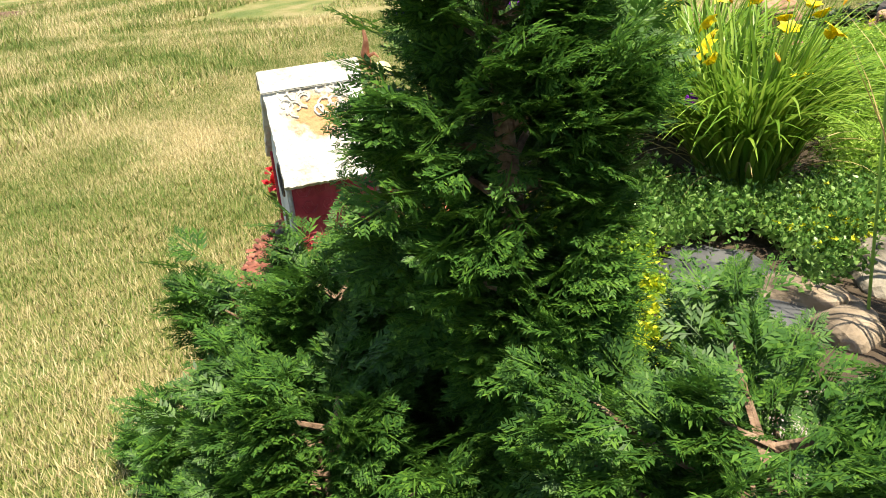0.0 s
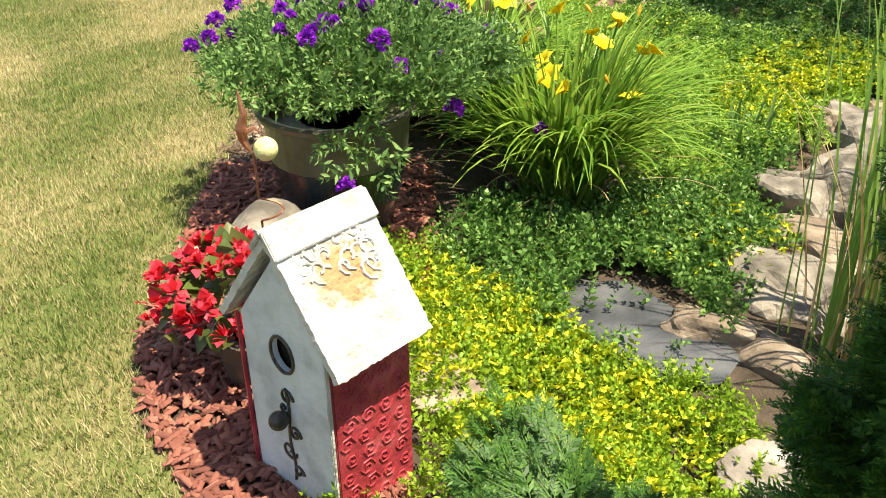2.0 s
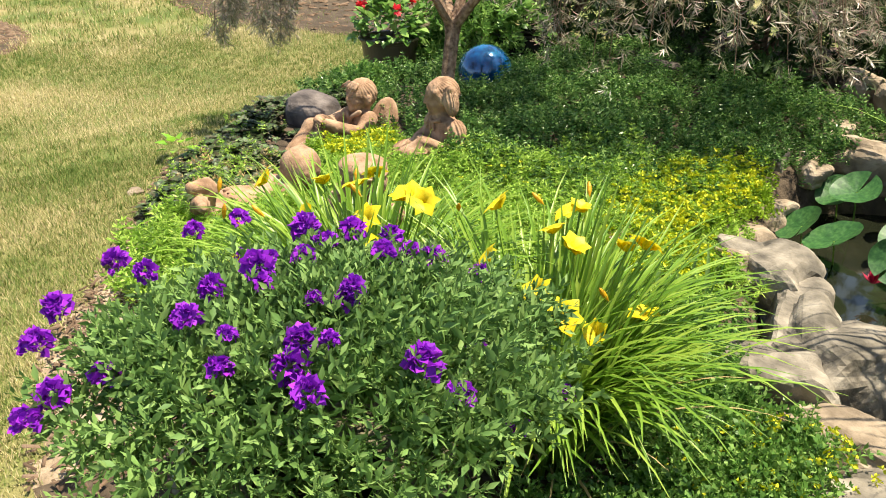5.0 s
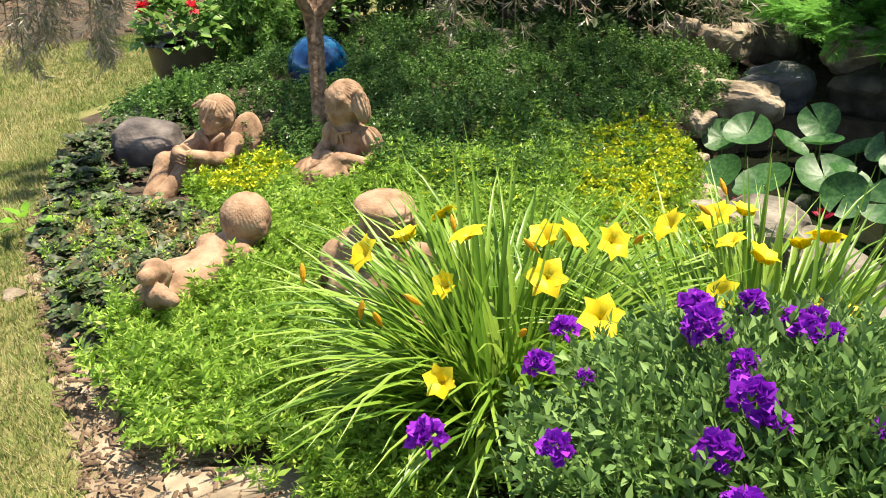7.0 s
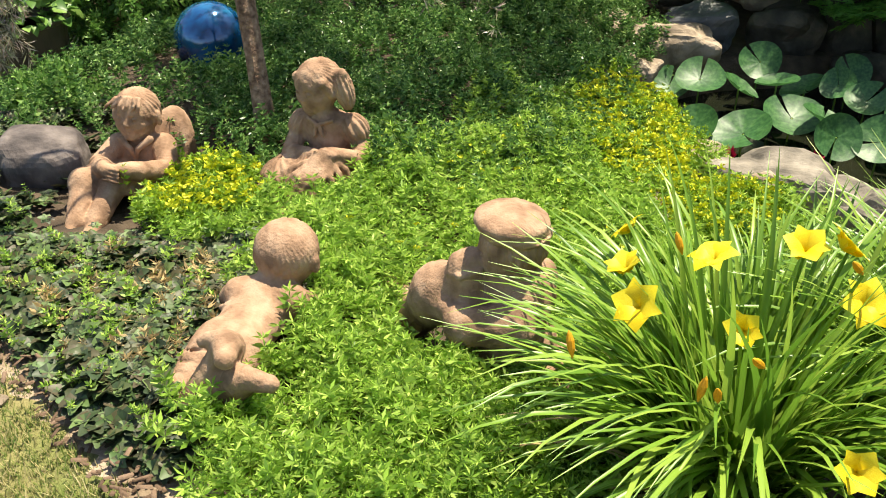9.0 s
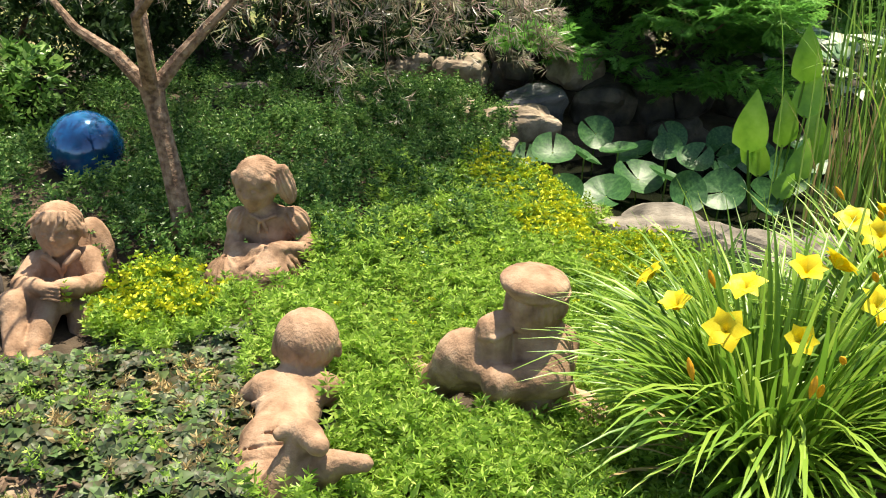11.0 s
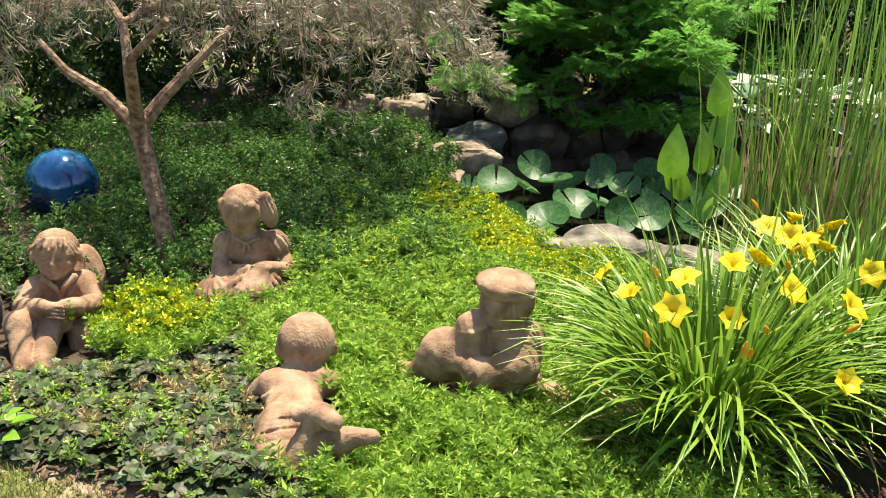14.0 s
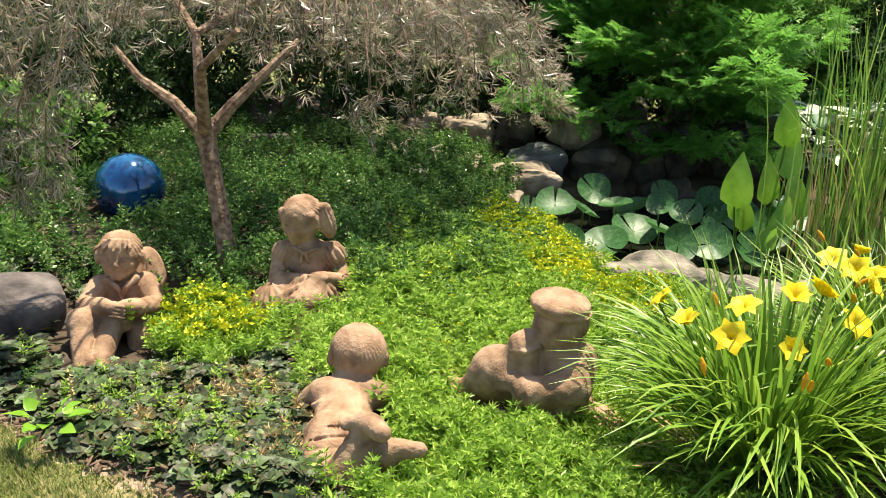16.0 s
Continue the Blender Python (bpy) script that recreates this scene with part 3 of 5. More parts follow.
def head(c, turn=0.0, nod=0.0, s=1.0):
    """Skull, cheeks, eyes, nose and lips, facing -y, turned about the upright and nodding down."""
    m = Euler((radians(nod), 0, radians(turn))).to_matrix()

    def at(x, y, z):
        v = m @ Vector((x * s, y * s, z * s))
        return (c[0] + v.x, c[1] + v.y, c[2] + v.z)
    R = (nod, 0, turn)
    z = lambda *r: tuple(q * s for q in r)
    return [(.02, ellipsoid(at(0, 0, .005), z(.070, .074, .078), R)), (.02, ellipsoid(at(0, -.018, -.032), z(.052, .052, .048), R)),
            (.012, ellipsoid(at(-.030, -.045, -.022), z(.022, .016, .02), R)), (.012, ellipsoid(at(.030, -.045, -.022), z(.022, .016, .02), R)),
            (-.008, ellipsoid(at(-.026, -.073, .004), z(.016, .012, .009), R)), (-.008, ellipsoid(at(.026, -.073, .004), z(.016, .012, .009), R)),
            (.003, ellipsoid(at(-.026, -.064, .003), z(.010, .008, .005), R)), (.003, ellipsoid(at(.026, -.064, .003), z(.010, .008, .005), R)),
            (.008, limb([at(0, -.068, .010), at(0, -.080, -.014)], [.0045 * s, .0075 * s])), (.005, ellipsoid(at(0, -.076, -.017), z(.012, .008, .006), R)),
            (.004, limb([at(-.014, -.066, -.036), at(0, -.071, -.034), at(.014, -.066, -.036)], [.003 * s, .0045 * s, .003 * s])),
            (.004, limb([at(-.011, -.066, -.043), at(0, -.070, -.044), at(.011, -.066, -.043)], [.003 * s, .005 * s, .003 * s])),
            (-.003, limb([at(-.015, -.070, -.0395), at(0, -.076, -.0395), at(.015, -.070, -.0395)], .0016 * s)),
            (.014, ellipsoid(at(0, -.052, -.062), z(.020, .016, .014), R))], at, R


# boy hugging his knees, leaning on a stump
face_a, at, R = head((.0, .015, .285), -8, -5, 1.05)
locks = [(.006, limb([at(x0 * .8, -.045, .066), at(x0 * 1.1 - .008, -.066, .046), at(x0 * 1.15 - .018, -.069, .030 + .006 * math.sin(k * 2.3))], [.009, .007, .003])) for k, x0 in enumerate((-.05, -.03, -.01, .012, .034, .052))]
sculpt((-1.135, 2.785, -.13), 14, (-.22, -.52, -.05), (.19, .18, .40), face_a + [
    (.008, less(ellipsoid(at(0, .012, .014), (.080, .078, .079), (20, 10, -20), (.0022, 24)), ellipsoid(at(0, -.078, -.026), (.066, .060, .068)))),
    *locks,
    (.01, ellipsoid(at(-.079, .0, -.008), (.010, .016, .028))), (.01, ellipsoid(at(.079, .0, -.008), (.010, .016, .028))),
    (.03, limb([(0, .02, .19), (0, .015, .24)], .038)),
    (.03, ellipsoid((.005, .01, .125), (.088, .066, .095))), (.03, ellipsoid((.005, -.02, .04), (.10, .09, .06))),
    (.01, ellipsoid((.075, .095, .10), (.085, .06, .175), (-14, 10, 20))),
    (.02, limb([(-.078, 0, .175), (-.125, -.09, .135), (-.045, -.235, .195)], [.042, .036, .026])),
    (.02, limb([(.085, 0, .175), (.125, -.10, .125), (.035, -.24, .185)], [.043, .038, .027])),
    (.008, limb([(-.062, -.205, .18), (-.035, -.25, .20)], [.035, .024])), (.008, limb([(.06, -.2, .165), (.03, -.245, .195)], [.036, .025])),
    (.010, ellipsoid((-.012, -.262, .200), (.036, .022, .020), (0, 0, 12))), *[(.003, limb([(-.028 + .0 * k, -.268 - .006 * k, .214 - .012 * k), (.022, -.280 - .004 * k, .206 - .012 * k)], .0065)) for k in range(4)],
    (.02, limb([(-.05, -.03, .06), (-.125, -.225, .135)], [.062, .052])), (.02, limb([(-.125, -.225, .13), (-.118, -.36, .055)], [.046, .032])),
    (.014, limb([(-.118, -.355, .045), (-.125, -.40, .034), (-.15, -.455, .035)], [.030, .025, .018])), *[(.004, ellipsoid((-.17 + .014 * k, -.462 + .005 * k, .032), (.008, .014, .009))) for k in range(5)],
    (.02, limb([(.03, -.03, .06), (-.02, -.215, .135)], [.062, .054])), (.012, limb([(-.02, -.22, .13), (-.055, -.345, .05)], [.044, .034])),
    (.012, limb([(-.055, -.34, .045), (-.055, -.395, .034), (-.072, -.44, .03)], [.032, .026, .018])),
    (.008, limb([(-.052, -.235, .115), (-.015, -.262, .108), (.03, -.225, .105)], .014)), (.006, limb([(-.165, -.235, .095), (-.13, -.272, .10), (-.09, -.25, .10)], .012)),
    (.02, limb([(.06, -.02, .04), (.075, -.19, .055)], [.062, .055])), (.02, limb([(.075, -.19, .05), (.06, -.22, .0)], [.054, .045])),
    (.006, limb([(-.05, -.045, .215), (-.012, -.068, .19), (.0, -.07, .15)], [.012, .010, .005])), (.006, limb([(.055, -.045, .215), (.016, -.068, .19), (.004, -.07, .15)], [.013, .011, .005])),
    (-.003, limb([(.03, -.06, .185), (.045, -.07, .14)], .0022)), (-.003, limb([(-.11, -.02, .15), (-.135, -.06, .165)], .0025)),
    (-.003, limb([(.10, .035, .22), (.12, .03, .14), (.115, .03, .08)], .002))],
    "terracotta boy statue sitting with clasped hands and crossed feet", size=.94)

# girl with a ponytail in a spread skirt
face_g, at, R = head((-.008, .0, .368), -24, 7, .98)
sculpt((-.51, 2.90, -.105), 2, (-.25, -.36, -.04), (.20, .11, .47), face_g + [
    (.006, less(ellipsoid(at(0, .010, .012), (.076, .076, .075), (34, 0, -24), (.0020, 32)), ellipsoid(at(0, -.080, -.036), (.060, .058, .072)))),
    (.006, limb([at(-.058, -.03, .035), at(-.070, -.012, -.01), at(-.066, .0, -.045)], [.016, .015, .008])), (.006, limb([at(.058, -.03, .035), at(.072, -.010, -.01)], [.016, .013])),
    (.008, ellipsoid(at(.088, .03, -.005), (.030, .034, .068), (0, -14, 0), (.003, 16))), (.006, limb([at(.07, .03, .045), at(.088, .03, .05)], .017)),
    (.02, limb([(0, 0, .25), (-.003, 0, .32)], [.036, .034])),
    (.03, ellipsoid((.018, .0, .20), (.078, .056, .085))), (.03, ellipsoid((.018, .0, .255), (.085, .042, .03))),
    (.012, ellipsoid((-.073, .0, .235), (.042, .043, .050), (0, 25, 0), (.0035, 13))), (.012, ellipsoid((.108, .0, .232), (.044, .045, .054), (0, -25, 0), (.0035, 13))),
    (.010, limb([(-.088, -.01, .20), (-.092, -.07, .165), (.03, -.13, .185)], [.030, .028, .022])), (.010, limb([(.125, -.005, .19), (.145, -.06, .155), (.075, -.125, .195)], [.031, .030, .023])),
    (.008, ellipsoid((.062, -.14, .200), (.036, .024, .020), (0, 0, -10))), *[(.003, limb([(.03, -.150 - .003 * k, .212 - .009 * k), (.08, -.156 - .002 * k, .206 - .009 * k)], .006)) for k in range(3)],
    (.02, ellipsoid((0, -.10, .08), (.135, .13, .10), (0, 0, 0), (.004, 19))), (.02, ellipsoid((-.09, -.12, .105), (.085, .085, .06), (0, -12, 0), (.004, 17))),
    (.02, ellipsoid((-.02, -.14, .0), (.165, .14, .07), (0, 0, 0), (.008, 15))), (.01, ellipsoid((-.12, -.19, .05), (.07, .06, .045), (0, 0, 0), (.007, 9))),
    *[(.010, limb([(.06, -.145, .205), (x * .5 + .03, y * .62 - .05, .15), (x, y, -.005)], [.011, .012, .019])) for x, y in ((-.15, -.20), (-.105, -.255), (-.06, -.28), (-.015, -.29), (.035, -.285), (.08, -.265), (.12, -.23), (.15, -.18), (.165, -.12))],
    (-.006, limb([(-.11, -.115, .155), (-.04, -.13, .15), (.03, -.125, .165)], .008)),
    (.003, limb([(-.03, -.048, .275), (.005, -.062, .262), (.05, -.048, .275)], [.007, .006, .007])), (.003, limb([(.0, -.062, .262), (-.006, -.064, .225)], .006)), (.003, limb([(.01, -.062, .262), (.022, -.064, .228)], .006)),
    (-.003, limb([(.045, -.052, .27), (.052, -.056, .19)], .0022)), (-.003, limb([(-.045, -.05, .27), (-.045, -.056, .2)], .0022))],
    "terracotta girl statue with a ponytail, sitting in a spread skirt")

# boy lying on his stomach, feet in the air
sculpt((-.26, 2.05, 0), 0, (-.21, -.46, -.06), (.21, .18, .26), [
    (.02, ellipsoid((.003, .052, .155), (.076, .076, .080))), (.006, ellipsoid((.003, .048, .165), (.079, .079, .074), (18, 0, 0), (.0011, 42))),
    (-.005, limb([(-.06, -.012, .10), (.003, -.032, .097), (.066, -.008, .10)], .004)),
    (.008, ellipsoid((-.074, .042, .140), (.010, .017, .024))), (.008, ellipsoid((.080, .042, .140), (.010, .017, .024))),
    (.02, limb([(-.01, .02, .075), (.0, .045, .11)], .044)),
    (.03, ellipsoid((-.024, -.03, .068), (.080, .062, .055))), (.03, ellipsoid((-.026, -.10, .048), (.078, .085, .060))), (.03, ellipsoid((-.03, -.19, .045), (.070, .085, .062))),
    (.03, limb([(-.062, -.21, .045), (-.075, -.36, .0)], [.056, .05])), (.03, limb([(-.0, -.21, .045), (.015, -.35, .0)], [.056, .05])), (.03, limb([(-.03, -.24, .04), (-.02, -.36, -.01)], [.06, .05])),
    (.02, limb([(-.088, -.035, .072), (-.138, -.01, .02), (-.12, .085, -.01)], [.042, .036, .028])), (.02, limb([(.055, -.035, .075), (.095, .01, .02), (.07, .09, -.01)], [.040, .034, .028])),
    (.016, limb([(.015, -.355, .01), (.10, -.385, .115)], [.050, .034])), (.016, limb([(.098, -.385, .125), (.125, -.392, .137), (.178, -.398, .140)], [.031, .026, .018])),
    (.016, limb([(-.02, -.365, .01), (.052, -.335, .15)], [.048, .034])), (.016, limb([(.052, -.335, .165), (.066, -.36, .178), (.088, -.405, .188)], [.032, .028, .022])),
    (.006, limb([(.0, -.335, .165), (.04, -.335, .178)], [.016, .022])),
    *[(.006, limb([(-.105 + .02 * k, -.095 - .006 * math.sin(k * 1.9), .062 + .032 * math.sin(math.pi * (k + .5) / 8)), (-.085 + .02 * k, -.095 - .006 * math.sin(k * 1.9 + 1.9), .062 + .032 * math.sin(math.pi * (k + 1.5) / 8))], .009)) for k in range(7)],
    *[(-.006, limb([(-.095, -.24 - .03 * k, .075 - .006 * k), (-.05, -.25 - .03 * k, .098 - .008 * k), (-.005, -.245 - .03 * k, .10 - .01 * k)], .0035)) for k in range(4)],
    (-.005, limb([(-.028, -.13, .11), (-.03, -.22, .112), (-.03, -.30, .09)], .003)), (.01, limb([(-.12, -.37, .0), (-.02, -.40, .0)], .03))],
    "terracotta boy statue lying on his stomach with crossed raised feet")

# boy in a flat cap, resting his chin on his fist
face_c, at, R = head((-.002, 0, .292), -78, 8, .98)
sculpt((.30, 2.10, -.03), 0, (-.42, -.20, -.06), (.24, .22, .43), face_c + [
    (.006, less(ellipsoid((.006, .0, .305), (.075, .075, .064), (0, 0, 0), (.0022, 30)), ellipsoid((-.075, -.012, .27), (.055, .06, .06)))),
    (.010, ellipsoid((-.004, .0, .360), (.084, .082, .032), (0, 3, 0))), (.006, ellipsoid((.004, .0, .342), (.083, .081, .022), (0, 4, 0))), (-.003, limb([(-.082, -.02, .335), (-.05, -.072, .336), (.01, -.088, .338), (.06, -.062, .34), (.086, 0, .342)], .003)),
    (.02, limb([(.005, 0, .21), (0, 0, .255)], .045)),
    (.03, ellipsoid((.015, .0, .165), (.082, .078, .095))), (.03, ellipsoid((.01, -.02, .06), (.105, .10, .08))), (.02, ellipsoid((.075, -.035, .0), (.14, .10, .055))),
    (.012, limb([(.062, -.035, .21), (.04, -.095, .15), (-.085, -.105, .135)], [.048, .050, .044])), (.010, limb([(-.07, -.11, .14), (-.115, -.08, .15)], [.046, .03])),
    (.008, limb([(-.085, -.045, .12), (-.10, -.025, .235)], [.040, .044])), (.004, limb([(-.13, -.05, .232), (-.10, -.072, .242), (-.062, -.05, .248)], .009)), (.008, ellipsoid((-.082, -.018, .262), (.034, .03, .022))),
    (.04, limb([(.0, .0, .08), (-.165, .0, .145)], [.070, .064])), (.05, limb([(-.165, .0, .14), (-.25, .04, .02)], [.062, .046])),
    (.014, limb([(-.245, .07, .03), (-.30, .11, .035), (-.365, .15, .045)], [.036, .028, .02])),
    (.02, limb([(.05, .08, .18), (-.02, .10, .12), (-.09, .04, .12)], [.042, .04, .034])),
    (-.004, limb([(.095, -.03, .205), (.04, -.085, .20), (-.02, -.078, .19)], .0026)), (-.004, limb([(-.02, -.15, .12), (.05, -.14, .115), (.10, -.09, .13)], .003))],
    "terracotta boy statue in a flat cap sitting with raised knees")


# ---- plants: tools ----
rs = np.random.RandomState(11)


def leaf_tpl(w=0.3, rows=4, fold=0.12, curl=0.15, tip=0.0, base=0.25):
    """A folded leaf, 1 long, along +y, face up +z: vertices and quads."""
    V, F = [], []
    for k in range(rows + 1):
        t = k / rows
        half = w / 2 * (math.sin(math.pi * (base + (1 - base) * t) ** 0.9) if 0 < k < rows else (0.15 if k == 0 else 0.04 + tip))
        z = -curl * t * t
        V += [(-half, t, z + fold * half * 2), (0, t, z), (half, t, z + fold * half * 2)]
    for k in range(rows):
        a = 3 * k
        F += [(a, a + 1, a + 4, a + 3), (a + 1, a + 2, a + 5, a + 4)]
    return np.array(V, float), np.array(F)


def diamond(w=0.3, fold=0.08):
    return np.array([(0, 0, 0), (w / 2, 0.45, fold), (0, 1, -0.05), (-w / 2, 0.45, fold)], float), np.array([(0, 1, 2, 3)])


def frames(d, roll=None):
    """Turns whose y lies along d and whose z is as upright as it can be, rolled about d."""
    d = np.asarray(d, float)
    d = d / np.linalg.norm(d, axis=1, keepdims=True)
    up = np.where(np.abs(d[:, 2:3]) > 0.95, [[1.0, 0.0, 0.0]], [[0.0, 0.0, 1.0]])
    x = np.cross(d, up); x /= np.linalg.norm(x, axis=1, keepdims=True)
    z = np.cross(x, d)
    if roll is not None:
        c, s = np.cos(roll)[:, None], np.sin(roll)[:, None]
        x, z = x * c + z * s, z * c - x * s
    return np.stack([x, d, z], -1)


def scatter(tpl, pos, R, s):
    V, F = tpl
    s = np.asarray(s, float).reshape(len(pos), -1)
    out = np.einsum("nij,nmj->nmi", R, V[None] * s[:, None, :]) + np.asarray(pos)[:, None]
    faces = F[None] + (np.arange(len(pos)) * len(V))[:, None, None]
    return out.reshape(-1, 3), faces.reshape(-1, F.shape[1])


def join(*pairs):
    V, F, n = [], [], 0
    for v, f in pairs:
        V.append(v); F.append(f + n); n += len(v)
    return np.concatenate(V), np.concatenate(F)


def ways(n, lo, hi, rng=rs):
    """Random directions between lo and hi degrees above the level."""
    az, el = rng.uniform(0, 2 * np.pi, n), np.radians(rng.uniform(lo, hi, n))
    return np.stack([np.cos(az) * np.cos(el), np.sin(az) * np.cos(el), np.sin(el)], -1)


def shoot_tpl(whorls, per, leaf, size, spread, seed, top=1.0):
    """A stem, 1 long along +y, with whorls of small leaves."""
    rng = np.random.RandomState(seed)
    pos, d, s = [], [], []
    for k in range(whorls):
        t = (k + 1) / whorls
        for j in range(per):
            a = 2 * math.pi * j / per + 1.1 * k + rng.uniform(-.3, .3)
            el = math.radians(spread + (75 - spread) * t * top * 0.6 + rng.uniform(-12, 12))
            pos.append((0, t, 0))
            d.append((math.cos(a) * math.cos(el), math.sin(el), math.sin(a) * math.cos(el)))
            s.append(size * (1.1 - 0.5 * t) * rng.uniform(.7, 1.2))
    pos, d = np.array(pos), np.array(d)
    stem = (np.array([(-.008, 0, 0), (.008, 0, 0), (.006, 1, 0), (-.006, 1, 0)]), np.array([(0, 1, 2, 3)]))
    return join(scatter(leaf, pos, frames(d, rng.uniform(-.5, .5, len(d))), np.array(s)), stem)


def spray_tpl(seed, pairs=6, sub=3):
    """A flat scale-leaf spray, 1 long, as cypress and juniper have."""
    rng = np.random.RandomState(seed)
    pos, d, s = [], [], []
    for k in range(pairs):
        t = 0.12 + 0.85 * k / pairs
        for side in (-1, 1):
            a = side * math.radians(46 + rng.uniform(-9, 9))
            L = (0.46 * (1 - t) + 0.16) * rng.uniform(.75, 1.15)
            way = np.array((math.sin(a), math.cos(a), rng.uniform(-.15, .2)))
            for j in range(sub):
                q = np.array((0, t, 0)) + way * L * (0.25 + 0.6 * j / sub)
                for s2 in (-1, 1):
                    b = a + s2 * math.radians(35)
                    pos.append(q); d.append((math.sin(b), math.cos(b), rng.uniform(-.25, .3))); s.append((L * .46, L * .40, L * .42))
            pos.append((0, t, 0)); d.append(way); s.append((L * .22, L, L * .3))
    pos.append((0, 0, 0)); d.append((0, 1, 0.02)); s.append((.12, 1.05, .2))
    return scatter(diamond(.26, .05), np.array(pos, float), frames(np.array(d, float)), np.array(s, float))


def blades(base, az, length, lean0, lean1, width, seg=8, power=1.3, twist=None):
    """Arching strap leaves: each leans from lean0 to lean1 degrees off the upright."""
    n = len(base)
    t = np.linspace(0, 1, seg + 1)
    ang = np.radians(lean0[:, None] + (lean1 - lean0)[:, None] * t ** power)
    step = length[:, None] / seg
    h = np.concatenate([np.zeros((n, 1)), np.cumsum(np.sin(ang[:, :-1]) * step, 1)], 1)
    v = np.concatenate([np.zeros((n, 1)), np.cumsum(np.cos(ang[:, :-1]) * step, 1)], 1)
    if twist is None:
        twist = rs.uniform(-.35, .35, n)
    a = az[:, None] + twist[:, None] * t
    out = np.stack([np.cos(a), np.sin(a), np.zeros_like(a)], -1)
    side = np.stack([-np.sin(a), np.cos(a), np.zeros_like(a)], -1)
    mid = base[:, None] + np.stack([h * np.cos(a), h * np.sin(a), v], -1)
    w = width[:, None] * np.clip(1.15 - 0.25 * t - 0.9 * t ** 4, 0.06, 1)
    nrm = out * -np.cos(ang)[..., None] + np.array((0, 0, 1)) * np.sin(ang)[..., None]
    L = mid + side * w[..., None] / 2 + nrm * w[..., None] * 0.22
    R = mid - side * w[..., None] / 2 + nrm * w[..., None] * 0.22
    V = np.stack([L, mid, R], 2).reshape(-1, 3)
    F = []
    for k in range(seg):
        a0 = 3 * k
        F += [(a0, a0 + 1, a0 + 4, a0 + 3), (a0 + 1, a0 + 2, a0 + 5, a0 + 4)]
    F = np.array(F)[None] + (np.arange(n) * 3 * (seg + 1))[:, None, None]
    return V, F.reshape(-1, 4)


def on_ground(xy, lift=0.0):
    return np.column_stack([xy, ground_z(xy[:, 0], xy[:, 1]) + lift])


def stuff(name, pair, m, label, category):
    return tagged(new(name, mesh_np(name, *pair, m)), label, category, kind="stuff")


G_SEDUM = mat("stonecrop_leaf", [(0.12, 0.22, 0.015), (0.24, 0.38, 0.03), (0.36, 0.48, 0.045)], 0.5, 5, island=0.75, leaf=0.3)
G_YELLOW = mat("stonecrop_flower", [(0.42, 0.52, 0.035), (0.60, 0.62, 0.04), (0.72, 0.64, 0.04)], 0.6, 5, island=0.8, leaf=0.2)
G_FEATHER = mat("feathery_leaf", [(0.035, 0.10, 0.016), (0.30, 0.49, 0.07), (0.62, 0.76, 0.20)], 0.42, 3, island=0.75, leaf=0.4)
G_DEEP = mat("low_green_leaf", [(0.025, 0.08, 0.018), (0.12, 0.25, 0.05), (0.34, 0.50, 0.15)], 0.34, 4, island=0.75, leaf=0.35)
# tree shade painted into the leaf: dark stops, a pale one for sun sparkles
G_UNDER = mat("leaf_painted_shade", [(0.012, 0.04, 0.012), (0.055, 0.14, 0.03), (0.14, 0.27, 0.07), (0.34, 0.46, 0.16)], 0.32, 4, island=0.8, leaf=0.3)
G_AJUGA = mat("bugle_leaf", [(0.014, 0.018, 0.012), (0.03, 0.055, 0.02), (0.07, 0.055, 0.03), (0.065, 0.125, 0.035), (0.20, 0.25, 0.09)], 0.5, 6, island=0.8, leaf=0.15, spec=0.35)
G_VERB = mat("verbena_leaf", [(0.05, 0.11, 0.03), (0.13, 0.24, 0.06), (0.26, 0.38, 0.12)], 0.6, 6, island=0.75, leaf=0.25)
PURPLE = mat("purple_petal", [(0.14, 0.008, 0.30), (0.26, 0.016, 0.50), (0.42, 0.035, 0.66)], 0.6, 20, island=0.6, leaf=0.3)
G_LILY = mat("daylily_blade", [(0.07, 0.17, 0.02), (0.19, 0.33, 0.04), (0.34, 0.45, 0.08)], 0.36, 2.5, island=0.75, leaf=0.38, spec=0.4)
LILY_Y = mat("daylily_petal", [(0.70, 0.50, 0.015), (0.80, 0.64, 0.025), (0.85, 0.74, 0.07)], 0.5, 30, island=0.3, leaf=0.3)
LILY_O = mat("daylily_bud", [(0.55, 0.22, 0.015), (0.72, 0.42, 0.02)], 0.5, 40, leaf=0.2)
DRY = mat("dry_blade", [(0.3, 0.2, 0.08), (0.45, 0.33, 0.16), (0.5, 0.4, 0.22)], 0.7, 10, island=0.7, leaf=0.2)
G_CYPRESS = mat("cypress_spray", [(0.014, 0.045, 0.011), (0.05, 0.135, 0.022), (0.16, 0.30, 0.04)], 0.5, 5, island=0.55, leaf=0.35)
G_JUNIPER = mat("juniper_spray", [(0.06, 0.19, 0.035), (0.15, 0.37, 0.07), (0.30, 0.55, 0.11)], 0.45, 4, island=0.55, leaf=0.5)
# backdrop leaf, toned down so the colour itself carries the background shade
G_SHADE = mat("shrub_leaf_shade_toned", [(0.012, 0.03, 0.010), (0.03, 0.065, 0.018), (0.05, 0.1, 0.025)], 0.5, 4, island=0.6, leaf=0.3)
